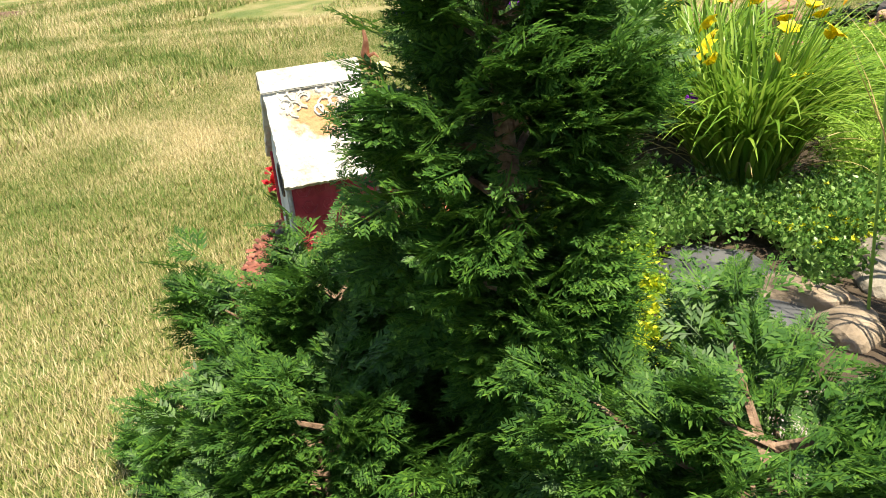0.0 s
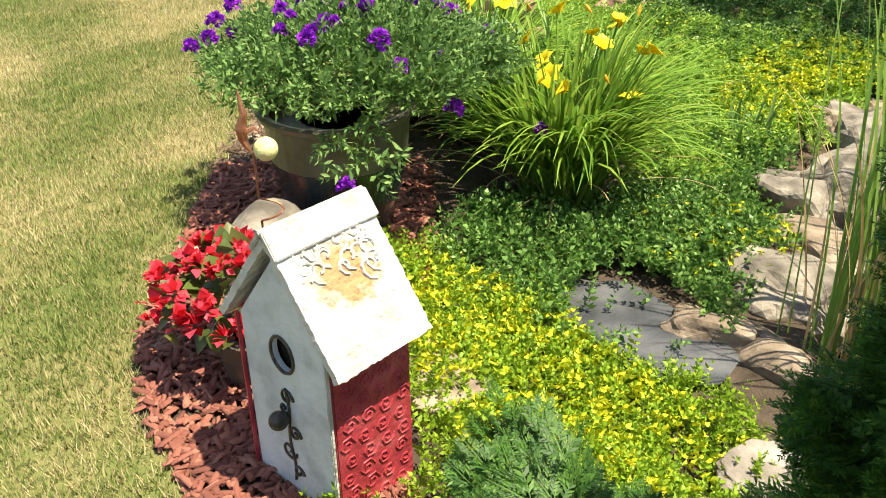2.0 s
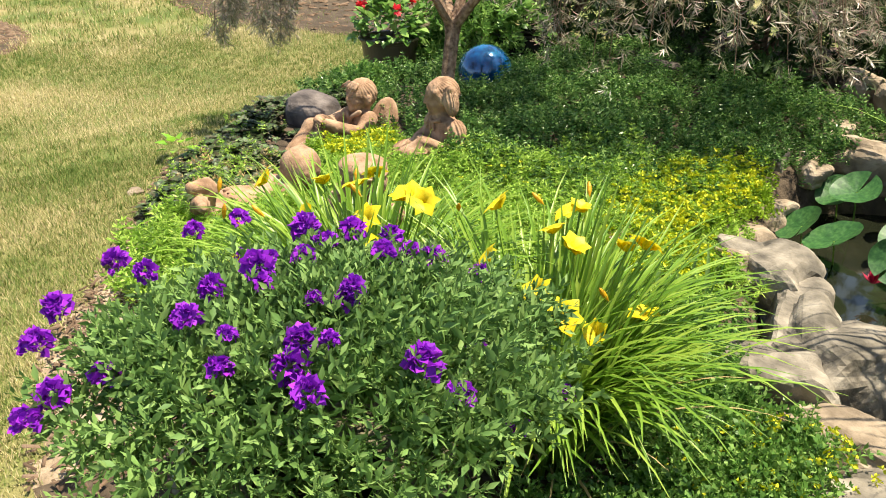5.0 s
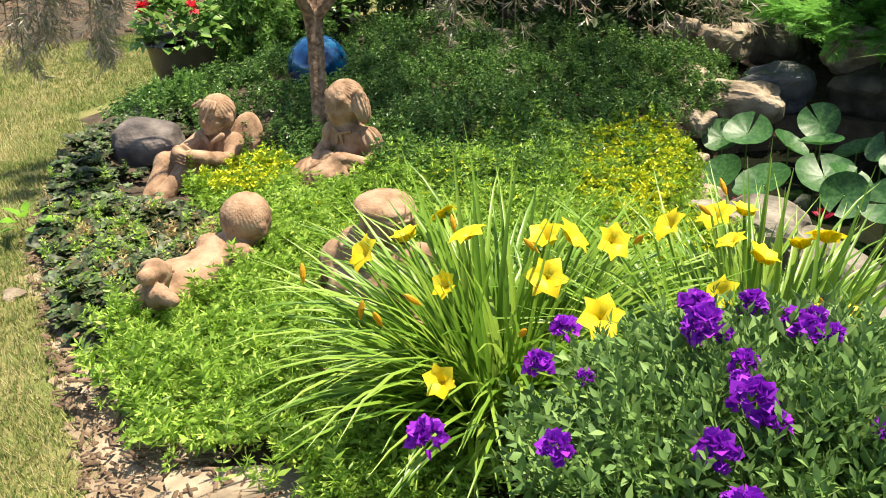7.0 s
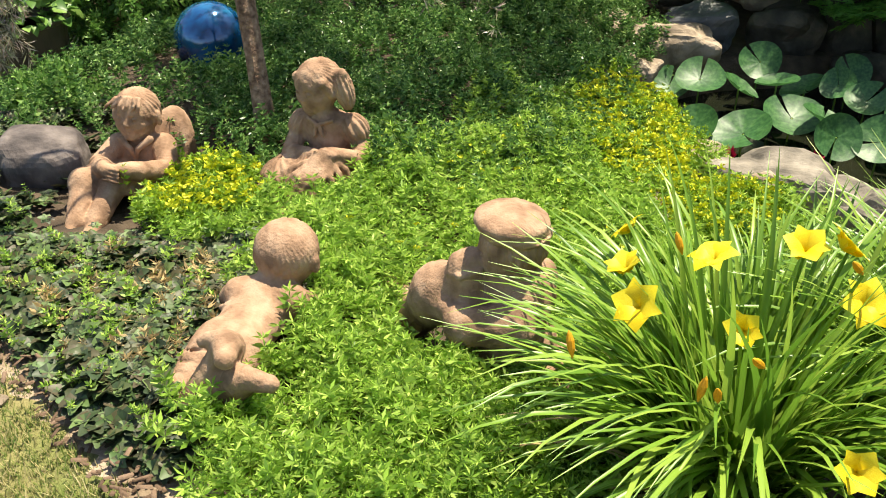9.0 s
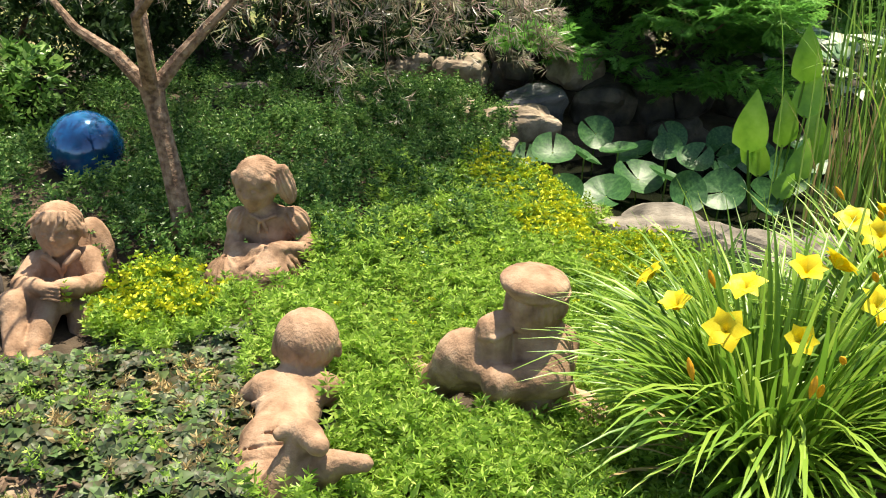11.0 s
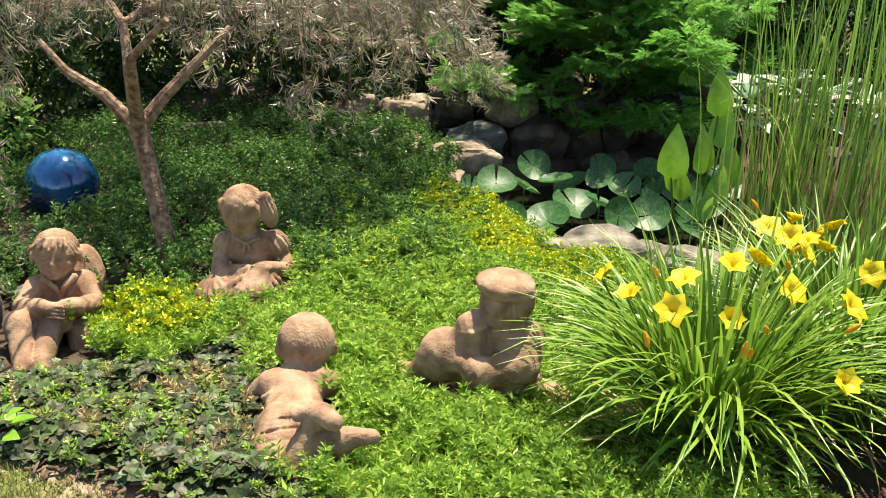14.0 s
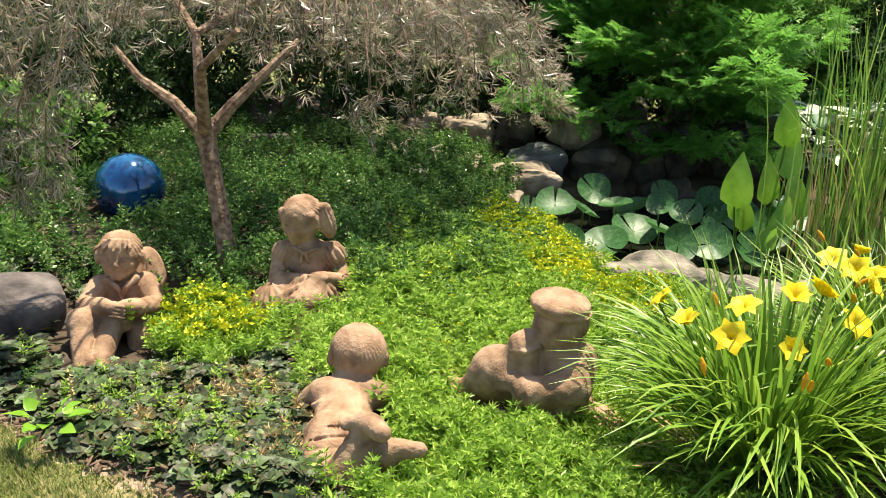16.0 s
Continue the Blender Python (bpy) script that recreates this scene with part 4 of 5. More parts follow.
# purple and olive leaf; the pale stops paint in sun glints on the crown
G_MAPLE = mat("thread_leaf_painted_glints", [(0.05, 0.035, 0.03), (0.15, 0.15, 0.09), (0.32, 0.26, 0.20), (0.20, 0.24, 0.12), (0.55, 0.46, 0.41), (0.34, 0.09, 0.12)], 0.3, 4, island=0.85, leaf=0.42, spec=0.6)
G_PAD = mat("lily_pad", [(0.022, 0.085, 0.024), (0.04, 0.13, 0.035), (0.07, 0.18, 0.05)], 0.44, 7, 0.1, 30, leaf=0.28, spec=0.5)
G_PICK = mat("broad_water_leaf", [(0.16, 0.36, 0.03), (0.26, 0.50, 0.05), (0.34, 0.58, 0.08)], 0.3, 10, 0.15, 60, leaf=0.5, spec=0.5)
G_REED = mat("reed_stem", [(0.08, 0.17, 0.03), (0.19, 0.33, 0.065), (0.32, 0.46, 0.11)], 0.42, 3, island=0.8, leaf=0.42)
HOSTA_EDGE = mat("hosta_margin", [(0.42, 0.48, 0.36), (0.62, 0.66, 0.52)], 0.5, 12, island=0.3, leaf=0.25)
G_HOSTA = mat("hosta_leaf", [(0.05, 0.12, 0.06), (0.10, 0.20, 0.10), (0.18, 0.28, 0.16)], 0.5, 22, island=0.2, leaf=0.2)
RED_P = mat("red_petal", [(0.50, 0.012, 0.02), (0.68, 0.025, 0.045), (0.78, 0.06, 0.10)], 0.55, 30, island=0.5, leaf=0.25)
CRIMSON = mat("crimson_petal", [(0.22, 0.005, 0.03), (0.4, 0.012, 0.06)], 0.5, 30, island=0.5, leaf=0.2)
G_BEGONIA = mat("begonia_leaf", [(0.05, 0.05, 0.02), (0.09, 0.13, 0.03), (0.16, 0.09, 0.04)], 0.35, 20, island=0.6, leaf=0.2)
GRASS = mat("grass_blade", [(0.085, 0.145, 0.025), (0.155, 0.20, 0.042), (0.38, 0.325, 0.15), (0.57, 0.47, 0.275)], 0.65, 1.0, island=0.3, leaf=0.25, detail=4)

# ---- lawn grass ----
tuft = []
rg = np.random.RandomState(3)
for k in range(7):
    a, t = rg.uniform(0, 2 * np.pi), rg.uniform(0.2, 1.0)
    h, w, ox, oy = rg.uniform(.6, 1.1), .06, rg.uniform(-.75, .75), rg.uniform(-.75, .75)
    tuft.append((np.array([(ox - w * math.sin(a), oy + w * math.cos(a), 0), (ox + w * math.sin(a), oy - w * math.cos(a), 0),
                           (ox + t * math.cos(a), oy + t * math.sin(a), h)]), np.array([(0, 1, 2)])))
TUFT = join(*tuft)


def lawn(n, x0, x1, y0, y1, size, seed):
    rng = np.random.RandomState(seed)
    xy = np.column_stack([rng.uniform(x0, x1, n), rng.uniform(y0, y1, n)])
    keep = (xy[:, 1] < edge_y(xy[:, 0]) + rng.normal(0, .025, n)) | (xy[:, 0] > 4.2) | (xy[:, 0] < -2.5) | (xy[:, 1] > 6.4)
    xy = xy[keep]
    az = rng.uniform(0, 2 * np.pi, len(xy))
    R = np.zeros((len(xy), 3, 3)); R[:, 0, 0] = R[:, 1, 1] = np.cos(az); R[:, 0, 1] = -np.sin(az); R[:, 1, 0] = np.sin(az); R[:, 2, 2] = 1
    s = size * rng.uniform(.6, 1.25, len(xy))
    return scatter(TUFT, on_ground(xy, -.003), R, s)


stuff("lawn_grass", join(lawn(92000, -1.2, 4.3, -1.1, 2.0, .026, 1), lawn(60000, -4.6, -1.0, -1.2, 5.2, .030, 2), lawn(9000, -8, -4, -3, 8, .06, 4), lawn(28000, -3.5, 4.3, -4.5, -1.05, .055, 6), lawn(14000, -7, 3, -10, -4.4, .10, 7), lawn(9000, 2, 7, 6.4, 12, .07, 5), lawn(16000, 4.2, 9, -5, 6.5, .07, 8)),
      GRASS, "short lawn grass, green with sun-bleached straw patches", "grass")

# ---- mulch and litter ----
CHIP = (np.array([(-.5, -.5, 0), (.5, -.42, 0), (.45, .5, 0), (-.4, .45, 0), (-.42, -.4, 1), (.4, -.4, 1), (.38, .4, 1), (-.36, .4, 1)], float),
        np.array([(4, 5, 6, 7), (0, 1, 5, 4), (1, 2, 6, 5), (2, 3, 7, 6), (3, 0, 4, 7)]))


def chips(n, x0, x1, off0, off1, size, seed):
    rng = np.random.RandomState(seed)
    x = rng.uniform(x0, x1, n)
    xy = np.column_stack([x, edge_y(x) + rng.uniform(off0, off1, n)])
    d = ways(n, -18, 22, rng)
    s = np.column_stack([rng.uniform(.18, .5, n), rng.uniform(.5, 2.1, n), rng.uniform(.1, .22, n)]) * size
    return scatter(CHIP, on_ground(xy, .006) + np.array((0, 0, 1)) * rng.uniform(0, .018, n)[:, None], frames(d, rng.uniform(-.5, .5, n)), s)


stuff("bark_mulch", join(chips(4200, 1.25, 3.3, 0.0, 0.42, .034, 6), chips(1500, 1.2, 2.3, .35, .75, .034, 7)), MULCH, "reddish-brown bark mulch along the lawn's edge", "mulch")
stuff("leaf_litter", chips(1700, -1.3, 1.25, -0.02, 0.36, .022, 8), DRYMULCH, "dry leaf litter and bark crumbs on bare dirt", "litter")


def far_bed(loc, rx, ry, seed):
    rng = np.random.RandomState(seed)
    n = 900
    a, r = rng.uniform(0, 2 * np.pi, n), np.sqrt(rng.uniform(0, 1, n))
    pos = np.column_stack([loc[0] + rx * r * np.cos(a), loc[1] + ry * r * np.sin(a), 0.07 * (1 - r * r) + .01 + float(ground_z(*loc))])
    bm = lathe(bmesh.new(), [(1.0, -.01), (.92, .03), (.5, .06), (.01, .075)], 40)
    me = bpy.data.meshes.new("mulch_bed"); bm.to_mesh(me); bm.free(); me.materials.append(SOIL)
    ob = tagged(new("mulch_bed", me), "island bed of brown mulch in the far lawn", "mulch bed")
    ob.matrix_basis = Matrix.LocRotScale(Vector((*loc, float(ground_z(*loc)))), None, Vector((rx, ry, 1)))
    stuff("bark_mulch", scatter(CHIP, pos, frames(ways(n, -15, 15, rng)), np.column_stack([rng.uniform(.3, .5, n), rng.uniform(.7, 1.4, n), rng.uniform(.1, .2, n)]) * .07),
          DRYMULCH, "brown bark mulch on the far island bed", "mulch")


far_bed((-4.60, -8.65), 0.8, 0.6, 23)
far_bed((-5.25, 1.1), 1.05, 0.68, 21)
far_bed((-5.8, 4.6), 2.2, 1.4, 22)

# ---- low planting ----
SEDUM = shoot_tpl(4, 4, diamond(.55, .1), .34, 10, 31)
FEATHER = shoot_tpl(3, 7, diamond(.30, .05), .62, 2, 32, .55)
FEATHER2 = shoot_tpl(4, 5, diamond(.42, .08), .42, 5, 33, .6)
HEAD = scatter(diamond(.6, .1), np.column_stack([rs.uniform(-.3, .3, 10), rs.uniform(-.1, .1, 10), rs.uniform(-.3, .3, 10)]), frames(ways(10, -10, 40)[:, [0, 2, 1]]), rs.uniform(.4, .6, 10))
ROSETTE = scatter(leaf_tpl(.95, 3, .15, .25, .18), np.zeros((6, 3)), frames(np.column_stack([np.cos(np.arange(6) * 1.05), np.sin(np.arange(6) * 1.05), np.full(6, .35)])), rs.uniform(.7, 1.1, 6))
ROSETTE = (ROSETTE[0][:, [0, 2, 1]], ROSETTE[1])


def region(n, cx, cy, rx, ry, seed, rot=0.0, edge=0.12):
    """Points in a loose oval patch of the bed, kept out of the pond and the lawn."""
    rng = np.random.RandomState(seed)
    a, r = rng.uniform(0, 2 * np.pi, n), np.sqrt(rng.uniform(0, 1, n)) * (1 + edge * np.sin(rng.uniform(0, 2 * np.pi, n) * 1))
    u, v = rx * r * np.cos(a), ry * r * np.sin(a)
    c, s = math.cos(rot), math.sin(rot)
    xy = np.column_stack([cx + u * c - v * s, cy + u * s + v * c])
    ok = (pond_d(xy[:, 0], xy[:, 1]) > 1.0) & (xy[:, 1] > edge_y(xy[:, 0]) + .04)
    for bx, by, ax, ay in BARE:
        ok &= (((xy[:, 0] - bx) / ax) ** 2 + ((xy[:, 1] - by) / ay) ** 2 > 1) | (rng.uniform(0, 1, n) < .06)
    return xy[ok], rng


# where things stand and the planting leaves room: centre and half widths
BARE = ((-1.13, 2.56, .17, .30), (-.53, 2.80, .2, .21), (-.27, 1.90, .12, .28), (-1.05, 2.40, .15, .13), (.24, 2.11, .24, .13), (2.13, 2.13, .30, .2),
        (-1.42, 2.64, .2, .18), (-1.35, 3.56, .16, .24), (2.79, 1.29, .17, .17), (.5, 1.28, .2, .13), (.66, 3.66, .1, .07), (.95, 3.36, .2, .12))


def lumps(p):
    """Uneven cushions of the planting, 0 in the hollows to 1 on the crowns."""
    x, y = p[:, 0], p[:, 1]
    v = np.sin(9 * x + 1.3 * np.sin(7 * y)) * np.sin(8 * y + .5) + .7 * np.sin(21 * x + 2 * np.sin(13 * y) + 1) * np.sin(19 * y + 1.5 * np.sin(17 * x)) + .35 * np.sin(43 * x + 2 * np.sin(29 * y)) * np.sin(47 * y)
    return np.clip(.5 + .36 * v, 0, 1)


def cover(tpl, pts, rng, lo, hi, lift0, lift1, mound=0.0, el=(25, 85)):
    k = lumps(pts)
    pts = pts[rng.uniform(0, 1, len(pts)) < .25 + 1.3 * k]
    n, k = len(pts), lumps(pts)
    pos = on_ground(pts) + np.array((0, 0, 1)) * (rng.uniform(lift0, lift1, n) * (.4 + k) + mound * k)[:, None]
    return scatter(tpl, pos, frames(ways(n, *el, rng), rng.uniform(-3, 3, n)), rng.uniform(lo, hi, n))


def heads(pts, rng, size, z0, z1, mound=0.0):
    n = len(pts)
    pos = on_ground(pts) + np.array((0, 0, 1)) * (rng.uniform(z0, z1, n) + mound * lumps(pts))[:, None]
    return scatter(HEAD, pos, frames(ways(n, 65, 90, rng), rng.uniform(-3, 3, n)), rng.uniform(.7, 1.2, n) * size)


def patches(tpl, spots, lo, hi, l0, l1, mound, el=(25, 85)):
    out = []
    for k, (n, cx, cy, rx, ry, rot) in enumerate(spots):
        pts, rng = region(n, cx, cy, rx, ry, int(100 * abs(cx) + 10 * abs(cy)) + n % 97 + k, math.radians(rot))
        out.append(cover(tpl, pts, rng, lo, hi, l0, l1, mound, el))
    return join(*out)


stuff("stonecrop", patches(SEDUM, [(2700, 2.45, 1.78, .62, .36, 35), (900, 2.95, 1.72, .35, .28, 20), (500, 3.1, 1.35, .2, .12, 30)], .045, .08, .0, .03, .035),
      G_SEDUM, "yellow-green stonecrop carpet beside the birdhouse", "groundcover")
pts, rng = region(430, 2.42, 1.76, .52, .28, 41, math.radians(38))
pts2, rng2 = region(220, 2.9, 1.72, .28, .2, 42)
stuff("stonecrop_flowers", join(heads(pts, rng, .036, .055, .08, .035), heads(pts2, rng2, .034, .055, .08, .035)), G_YELLOW, "golden stonecrop flower heads", "flowers")
stuff("low_leaves", patches(SEDUM, [(1700, 1.9, 2.05, .42, .36, 60), (800, 1.62, 2.45, .3, .3, 60), (500, 1.15, 2.75, .42, .25, -30)], .055, .11, .0, .03, .04),
      G_DEEP, "fresh green low leaves under the daylilies", "groundcover")
pts, rng = region(110, 1.78, 2.45, .22, .35, 43)
stuff("stonecrop_flowers", heads(pts, rng, .028, .07, .10, .03), G_YELLOW, "scattered yellow flower heads among low leaves", "flowers")
stuff("feathery_groundcover", patches(FEATHER, [(5200, 0.16, 2.4, .58, .80, 14), (2600, 0.32, 1.62, .62, .36, -18), (2300, 0.5, 3.0, .55, .55, 30), (1100, 0.9, 2.7, .5, .3, -30), (700, -.75, 2.6, .28, .25, 0), (1300, .2, 3.35, .38, .42, 0)], .034, .07, .0, .05, .06, (48, 88)),
      G_FEATHER, "soft light-green feathery groundcover round the statues", "groundcover")
# the patch under the tree, its shade put into the leaf colour
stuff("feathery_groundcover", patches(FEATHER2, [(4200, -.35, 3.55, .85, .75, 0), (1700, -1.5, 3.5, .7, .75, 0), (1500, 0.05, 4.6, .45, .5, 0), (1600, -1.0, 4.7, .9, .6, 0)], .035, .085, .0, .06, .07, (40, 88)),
      G_UNDER, "feathery plants under the small tree, shade darkened into their leaves", "groundcover")
pts, rng = region(620, .42, 3.55, .2, .45, 44, math.radians(10))
pts2, rng2 = region(190, -.80, 2.62, .22, .18, 45)
pts3, rng3 = region(200, .72, 3.1, .24, .2, 46)
pts4, rng4 = region(26, .05, 2.7, .5, .5, 47)
stuff("stonecrop_flowers", join(heads(pts, rng, .032, .08, .13, .05), heads(pts2, rng2, .032, .09, .13, .05), heads(pts3, rng3, .028, .08, .12, .05), heads(pts4, rng4, .022, .09, .12, .05)), G_YELLOW, "bright yellow stonecrop flowers near the pond", "flowers")
stuff("stonecrop", join(patches(SEDUM, [(1500, .42, 3.6, .24, .48, 10), (700, -.80, 2.62, .26, .22, 0), (500, .72, 3.1, .26, .22, 0)], .045, .08, .02, .06, .05)), G_SEDUM, "yellow-green stonecrop along the pond stones", "groundcover")
stuff("bugle", patches(ROSETTE, [(2600, -.68, 2.08, .55, .38, -25), (1100, -1.35, 2.35, .4, .3, -30), (800, -.4, 1.72, .32, .2, -30), (600, -1.6, 2.8, .4, .4, 0)], .018, .040, .003, .035, .025, (45, 90)),
      G_AJUGA, "dark glossy bugle leaves covering the ground", "groundcover")
stuff("bugle_weeds", patches(FEATHER2, [(230, -.5, 1.9, .45, .32, -25), (60, -1.2, 2.2, .4, .25, -25)], .03, .07, .0, .03, .02), G_FEATHER, "light-green weeds growing through the bugle", "groundcover")
stuff("dry_stalks", patches(FEATHER, [(120, -.55, 1.95, .45, .3, -25), (60, .1, 2.3, .45, .6, 0)], .03, .06, .0, .03, .02), DRY, "dry straw-coloured stalks in the groundcover", "groundcover")

# ---- purple verbena in the glazed pot ----
verb = thing("verbena", (1.58, 1.38, 0.455), "bushy purple-flowered verbena spilling over the glazed pot", "flowering plant")
rg = np.random.RandomState(51)
n = 1900
d = ways(n, 2, 90, rg)
r = rg.uniform(.3, 1.0, n) ** .5
pos = d * r[:, None] * np.array((.40, .44, .10)) + np.array((0, 0, -.035)) * (1 - d[:, 2:3]) * r[:, None] ** 2
way = d * np.array((1, 1, .6)) + np.array((0, 0, .55)) + rg.normal(0, .35, (n, 3))
m_ = 30
u = rg.uniform(0, 1, m_)
tr_ = np.column_stack([(.24 + .26 * u + rg.normal(0, .03, m_)), rg.normal(-.02, .06, m_), .0 - .13 * u + rg.normal(0, .02, m_)])
pos, way = np.concatenate([pos, tr_]), np.concatenate([way, np.column_stack([np.full(m_, .6), rg.normal(0, .5, m_), rg.uniform(-.5, .5, m_)])])
n += m_
VERB = shoot_tpl(5, 3, leaf_tpl(.42, 2, .1, .2), .36, 20, 34)
me = mesh_np("foliage", *scatter(VERB, pos, frames(way, rg.uniform(-3, 3, n)), rg.uniform(.06, .115, n)), G_VERB)
child("foliage", me, verb)
VB = []
for k in range(3):
    q = np.random.RandomState(60 + k)
    dd = ways(80, -25, 90, q)
    VB.append(mesh_np("flower", *scatter(diamond(1.1, .18), dd * .55, frames(dd + q.normal(0, .8, dd.shape), q.uniform(-1.5, 1.5, 80)), q.uniform(.42, .66, 80)), PURPLE))


def at_flower(name, me, parent, xyz, size, tilt=20, rng=random.Random(9)):
    ob = new(name, me)
    ob.parent = parent
    ob.matrix_basis = Matrix.Translation(Vector(xyz) - parent.location) @ pose(0, 0, 0, rng.uniform(-tilt, tilt), rng.uniform(-tilt, tilt), rng.uniform(0, 360)) @ Matrix.Diagonal((size, size, size, 1))
    return ob


stems = bmesh.new()
rng = random.Random(12)
for k, (x, y, z) in enumerate((
        (1.84, 1.25, .56), (1.86, 1.49, .48), (1.81, 1.64, .39), (1.59, 1.94, .22), (1.21, 1.28, .57), (2.10, 1.33, .30), (1.56, .90, .47), (1.36, .95, .49),
        (1.30, 1.0, .52), (1.52, .95, .48), (1.54, 1.03, .5), (1.12, 1.14, .5), (1.3, 1.16, .55), (1.53, 1.17, .56), (1.68, 1.17, .54), (1.49, 1.31, .6),
        (1.2, 1.38, .57), (1.38, 1.45, .6), (1.65, 1.4, .58), (1.33, 1.57, .55), (1.4, 1.62, .55), (1.5, 1.55, .57), (1.48, 1.67, .52), (1.74, 1.6, .47), (1.48, 1.78, .46))):
    at_flower("flower", VB[k % 3], verb, (x, y, z + (.05 if z > .42 else 0)), rng.uniform(.023, .034))
for k in range(16):
    a, r = rng.uniform(0, 6.28), rng.uniform(.1, .9)
    at_flower("flower", VB[k % 3], verb, (1.56 + .42 * r * math.cos(a), 1.38 + .45 * r * math.sin(a), .65 - .15 * r * r + rng.uniform(-.02, .02)), rng.uniform(.014, .034))


# ---- daylilies ----
def petal_flower(seed, open_=1.0):
    q = np.random.RandomState(seed)
    pairs = []
    V0, F0 = leaf_tpl(1.12, 5, .10, 0.0, base=.2)
    for k in range(6):
        t = V0[:, 1]
        lean = np.radians(18 + open_ * 55 * t)
        rad = t * np.sin(lean); hi = t * np.cos(lean) * .9
        w = V0[:, 0] * (1.0 if k % 2 else .72)
        a = k * np.pi / 3 + q.uniform(-.1, .1)
        P = np.stack([rad * np.cos(a) - w * np.sin(a), rad * np.sin(a) + w * np.cos(a), hi + V0[:, 2] * .5], -1)
        pairs.append((P, F0))
    return join(*pairs)


LF = [mesh_np("flower", *petal_flower(70 + k, o), LILY_Y) for k, o in enumerate((.85, .6, 1.0))]
bm = lathe(bmesh.new(), [(.05, 0), (.28, .35), (.30, .65), (.16, .9), (.03, 1.0)], 9)
LB = bpy.data.meshes.new("bud"); bm.to_mesh(LB); bm.free(); LB.materials.append(LILY_O)


def daylily(loc, n, length, radius, flowers, buds, seed, label, bias=0.0):
    q = np.random.RandomState(seed)
    lily = thing("daylily", loc, label, "daylily", "daylilies in the bed")
    az = q.uniform(0, 2 * np.pi, n)
    r = radius * np.sqrt(q.uniform(0, 1, n))
    a2 = az + q.normal(0, .5, n)
    base = np.column_stack([r * np.cos(a2), r * np.sin(a2), np.zeros(n)])
    L = length * q.uniform(.65, 1.15, n)
    lean0 = q.uniform(4, 26, n)
    lean1 = q.uniform(70, 135, n)
    up = q.uniform(0, 1, n) < .16
    lean1[up] = q.uniform(25, 55, up.sum()); lean0[up] *= .5
    child("leaves", mesh_np("leaves", *blades(base, az, L, lean0, lean1, q.uniform(.010, .017, n)), G_LILY), lily)
    m = 26
    azd = q.uniform(0, 2 * np.pi, m)
    child("dry_leaves", mesh_np("dry_leaves", *blades(np.column_stack([radius * np.cos(azd), radius * np.sin(azd), np.full(m, .01)]) * np.array((.8, .8, 1)), azd,
          length * q.uniform(.4, .8, m), q.uniform(25, 60, m), q.uniform(95, 130, m), q.uniform(.006, .011, m)), DRY), lily, "dry straw-coloured leaves")
    rng = random.Random(seed)
    bm = bmesh.new()
    o = Vector(loc)
    for k, (x, y, z) in enumerate(flowers):
        p = Vector((x, y, z)) - o
        s = Vector((p.x * .25, p.y * .25, 0)) if p.xy.length < .6 else Vector((p.x * .5, p.y * .5, 0))
        tube(bm, [s, s.lerp(p, .5) + Vector((0, 0, .05)), p - Vector((0, 0, .02))], [.0035, .003, .003], 5)
        d = Vector((p.x * 1.2 + rng.uniform(-.3, .3), p.y * 1.2 - .25 + rng.uniform(-.3, .3), .45)).normalized()
        ob = new("flower", LF[k % 3])
        ob.parent = lily
        size = rng.uniform(.042, .056)
        ob.matrix_basis = Matrix.Translation(p - d * .02) @ d.to_track_quat("Z", "Y").to_matrix().to_4x4() @ Matrix.Diagonal((size, size, size, 1))
    for x, y, z in buds:
        p = Vector((x, y, z)) - o
        tube(bm, [Vector((p.x * .3, p.y * .3, 0)), p * .6 + Vector((0, 0, .04)), p], [.003, .003, .003], 5)
        ob = new("bud", LB)
        ob.parent = lily
        d = Vector((rng.uniform(-.7, .7), rng.uniform(-.7, .4), .8)).normalized()
        ob.matrix_basis = Matrix.Translation(p) @ d.to_track_quat("Z", "Y").to_matrix().to_4x4() @ Matrix.Diagonal((.022, .022, .045, 1))
    part("flower_stalks", bm, G_LILY, lily)
    return lily


daylily((.82, 1.84, -.08), 560, .66, .12,
        [(.60, 1.64, .47), (.93, 1.44, .39), (.71, 1.87, .45), (1.05, 1.90, .50), (.77, 1.69, .42), (.96, 1.78, .45), (.94, 1.94, .47), (.87, 1.94, .45), (.54, 2.02, .40), (1.10, 1.74, .42), (.56, 1.84, .42)],
        [(.52, 1.54, .42), (.71, 1.49, .42), (.80, 1.57, .44), (.74, 1.52, .40), (.66, 1.9, .42), (1.0, 1.6, .42), (.94, 1.78, .50)], 81,
        "clump of arching daylily leaves with open yellow flowers")
daylily((1.33, 2.08, -.13), 620, .68, .15,
        [(1.48, 2.26, .28), (1.27, 2.21, .39), (1.13, 2.30, .42), (1.20, 2.19, .42), (1.32, 2.34, .38), (1.26, 1.94, .42), (1.43, 1.97, .40), (1.60, 2.0, .36), (1.53, 1.97, .38), (1.09, 2.09, .47), (1.20, 2.28, .46), (1.37, 2.36, .40)],
        [(1.42, 2.2, .3), (1.15, 2.2, .46), (1.13, 2.37, .44), (1.05, 2.0, .45)], 82, "large daylily clump draping over the low planting, in yellow bloom")
# iris fan beside the pond stones
ir = thing("iris", (1.06, 2.86, -.17), "short grey-green iris fan between the pond stones", "iris")
q = np.random.RandomState(84)
n = 22
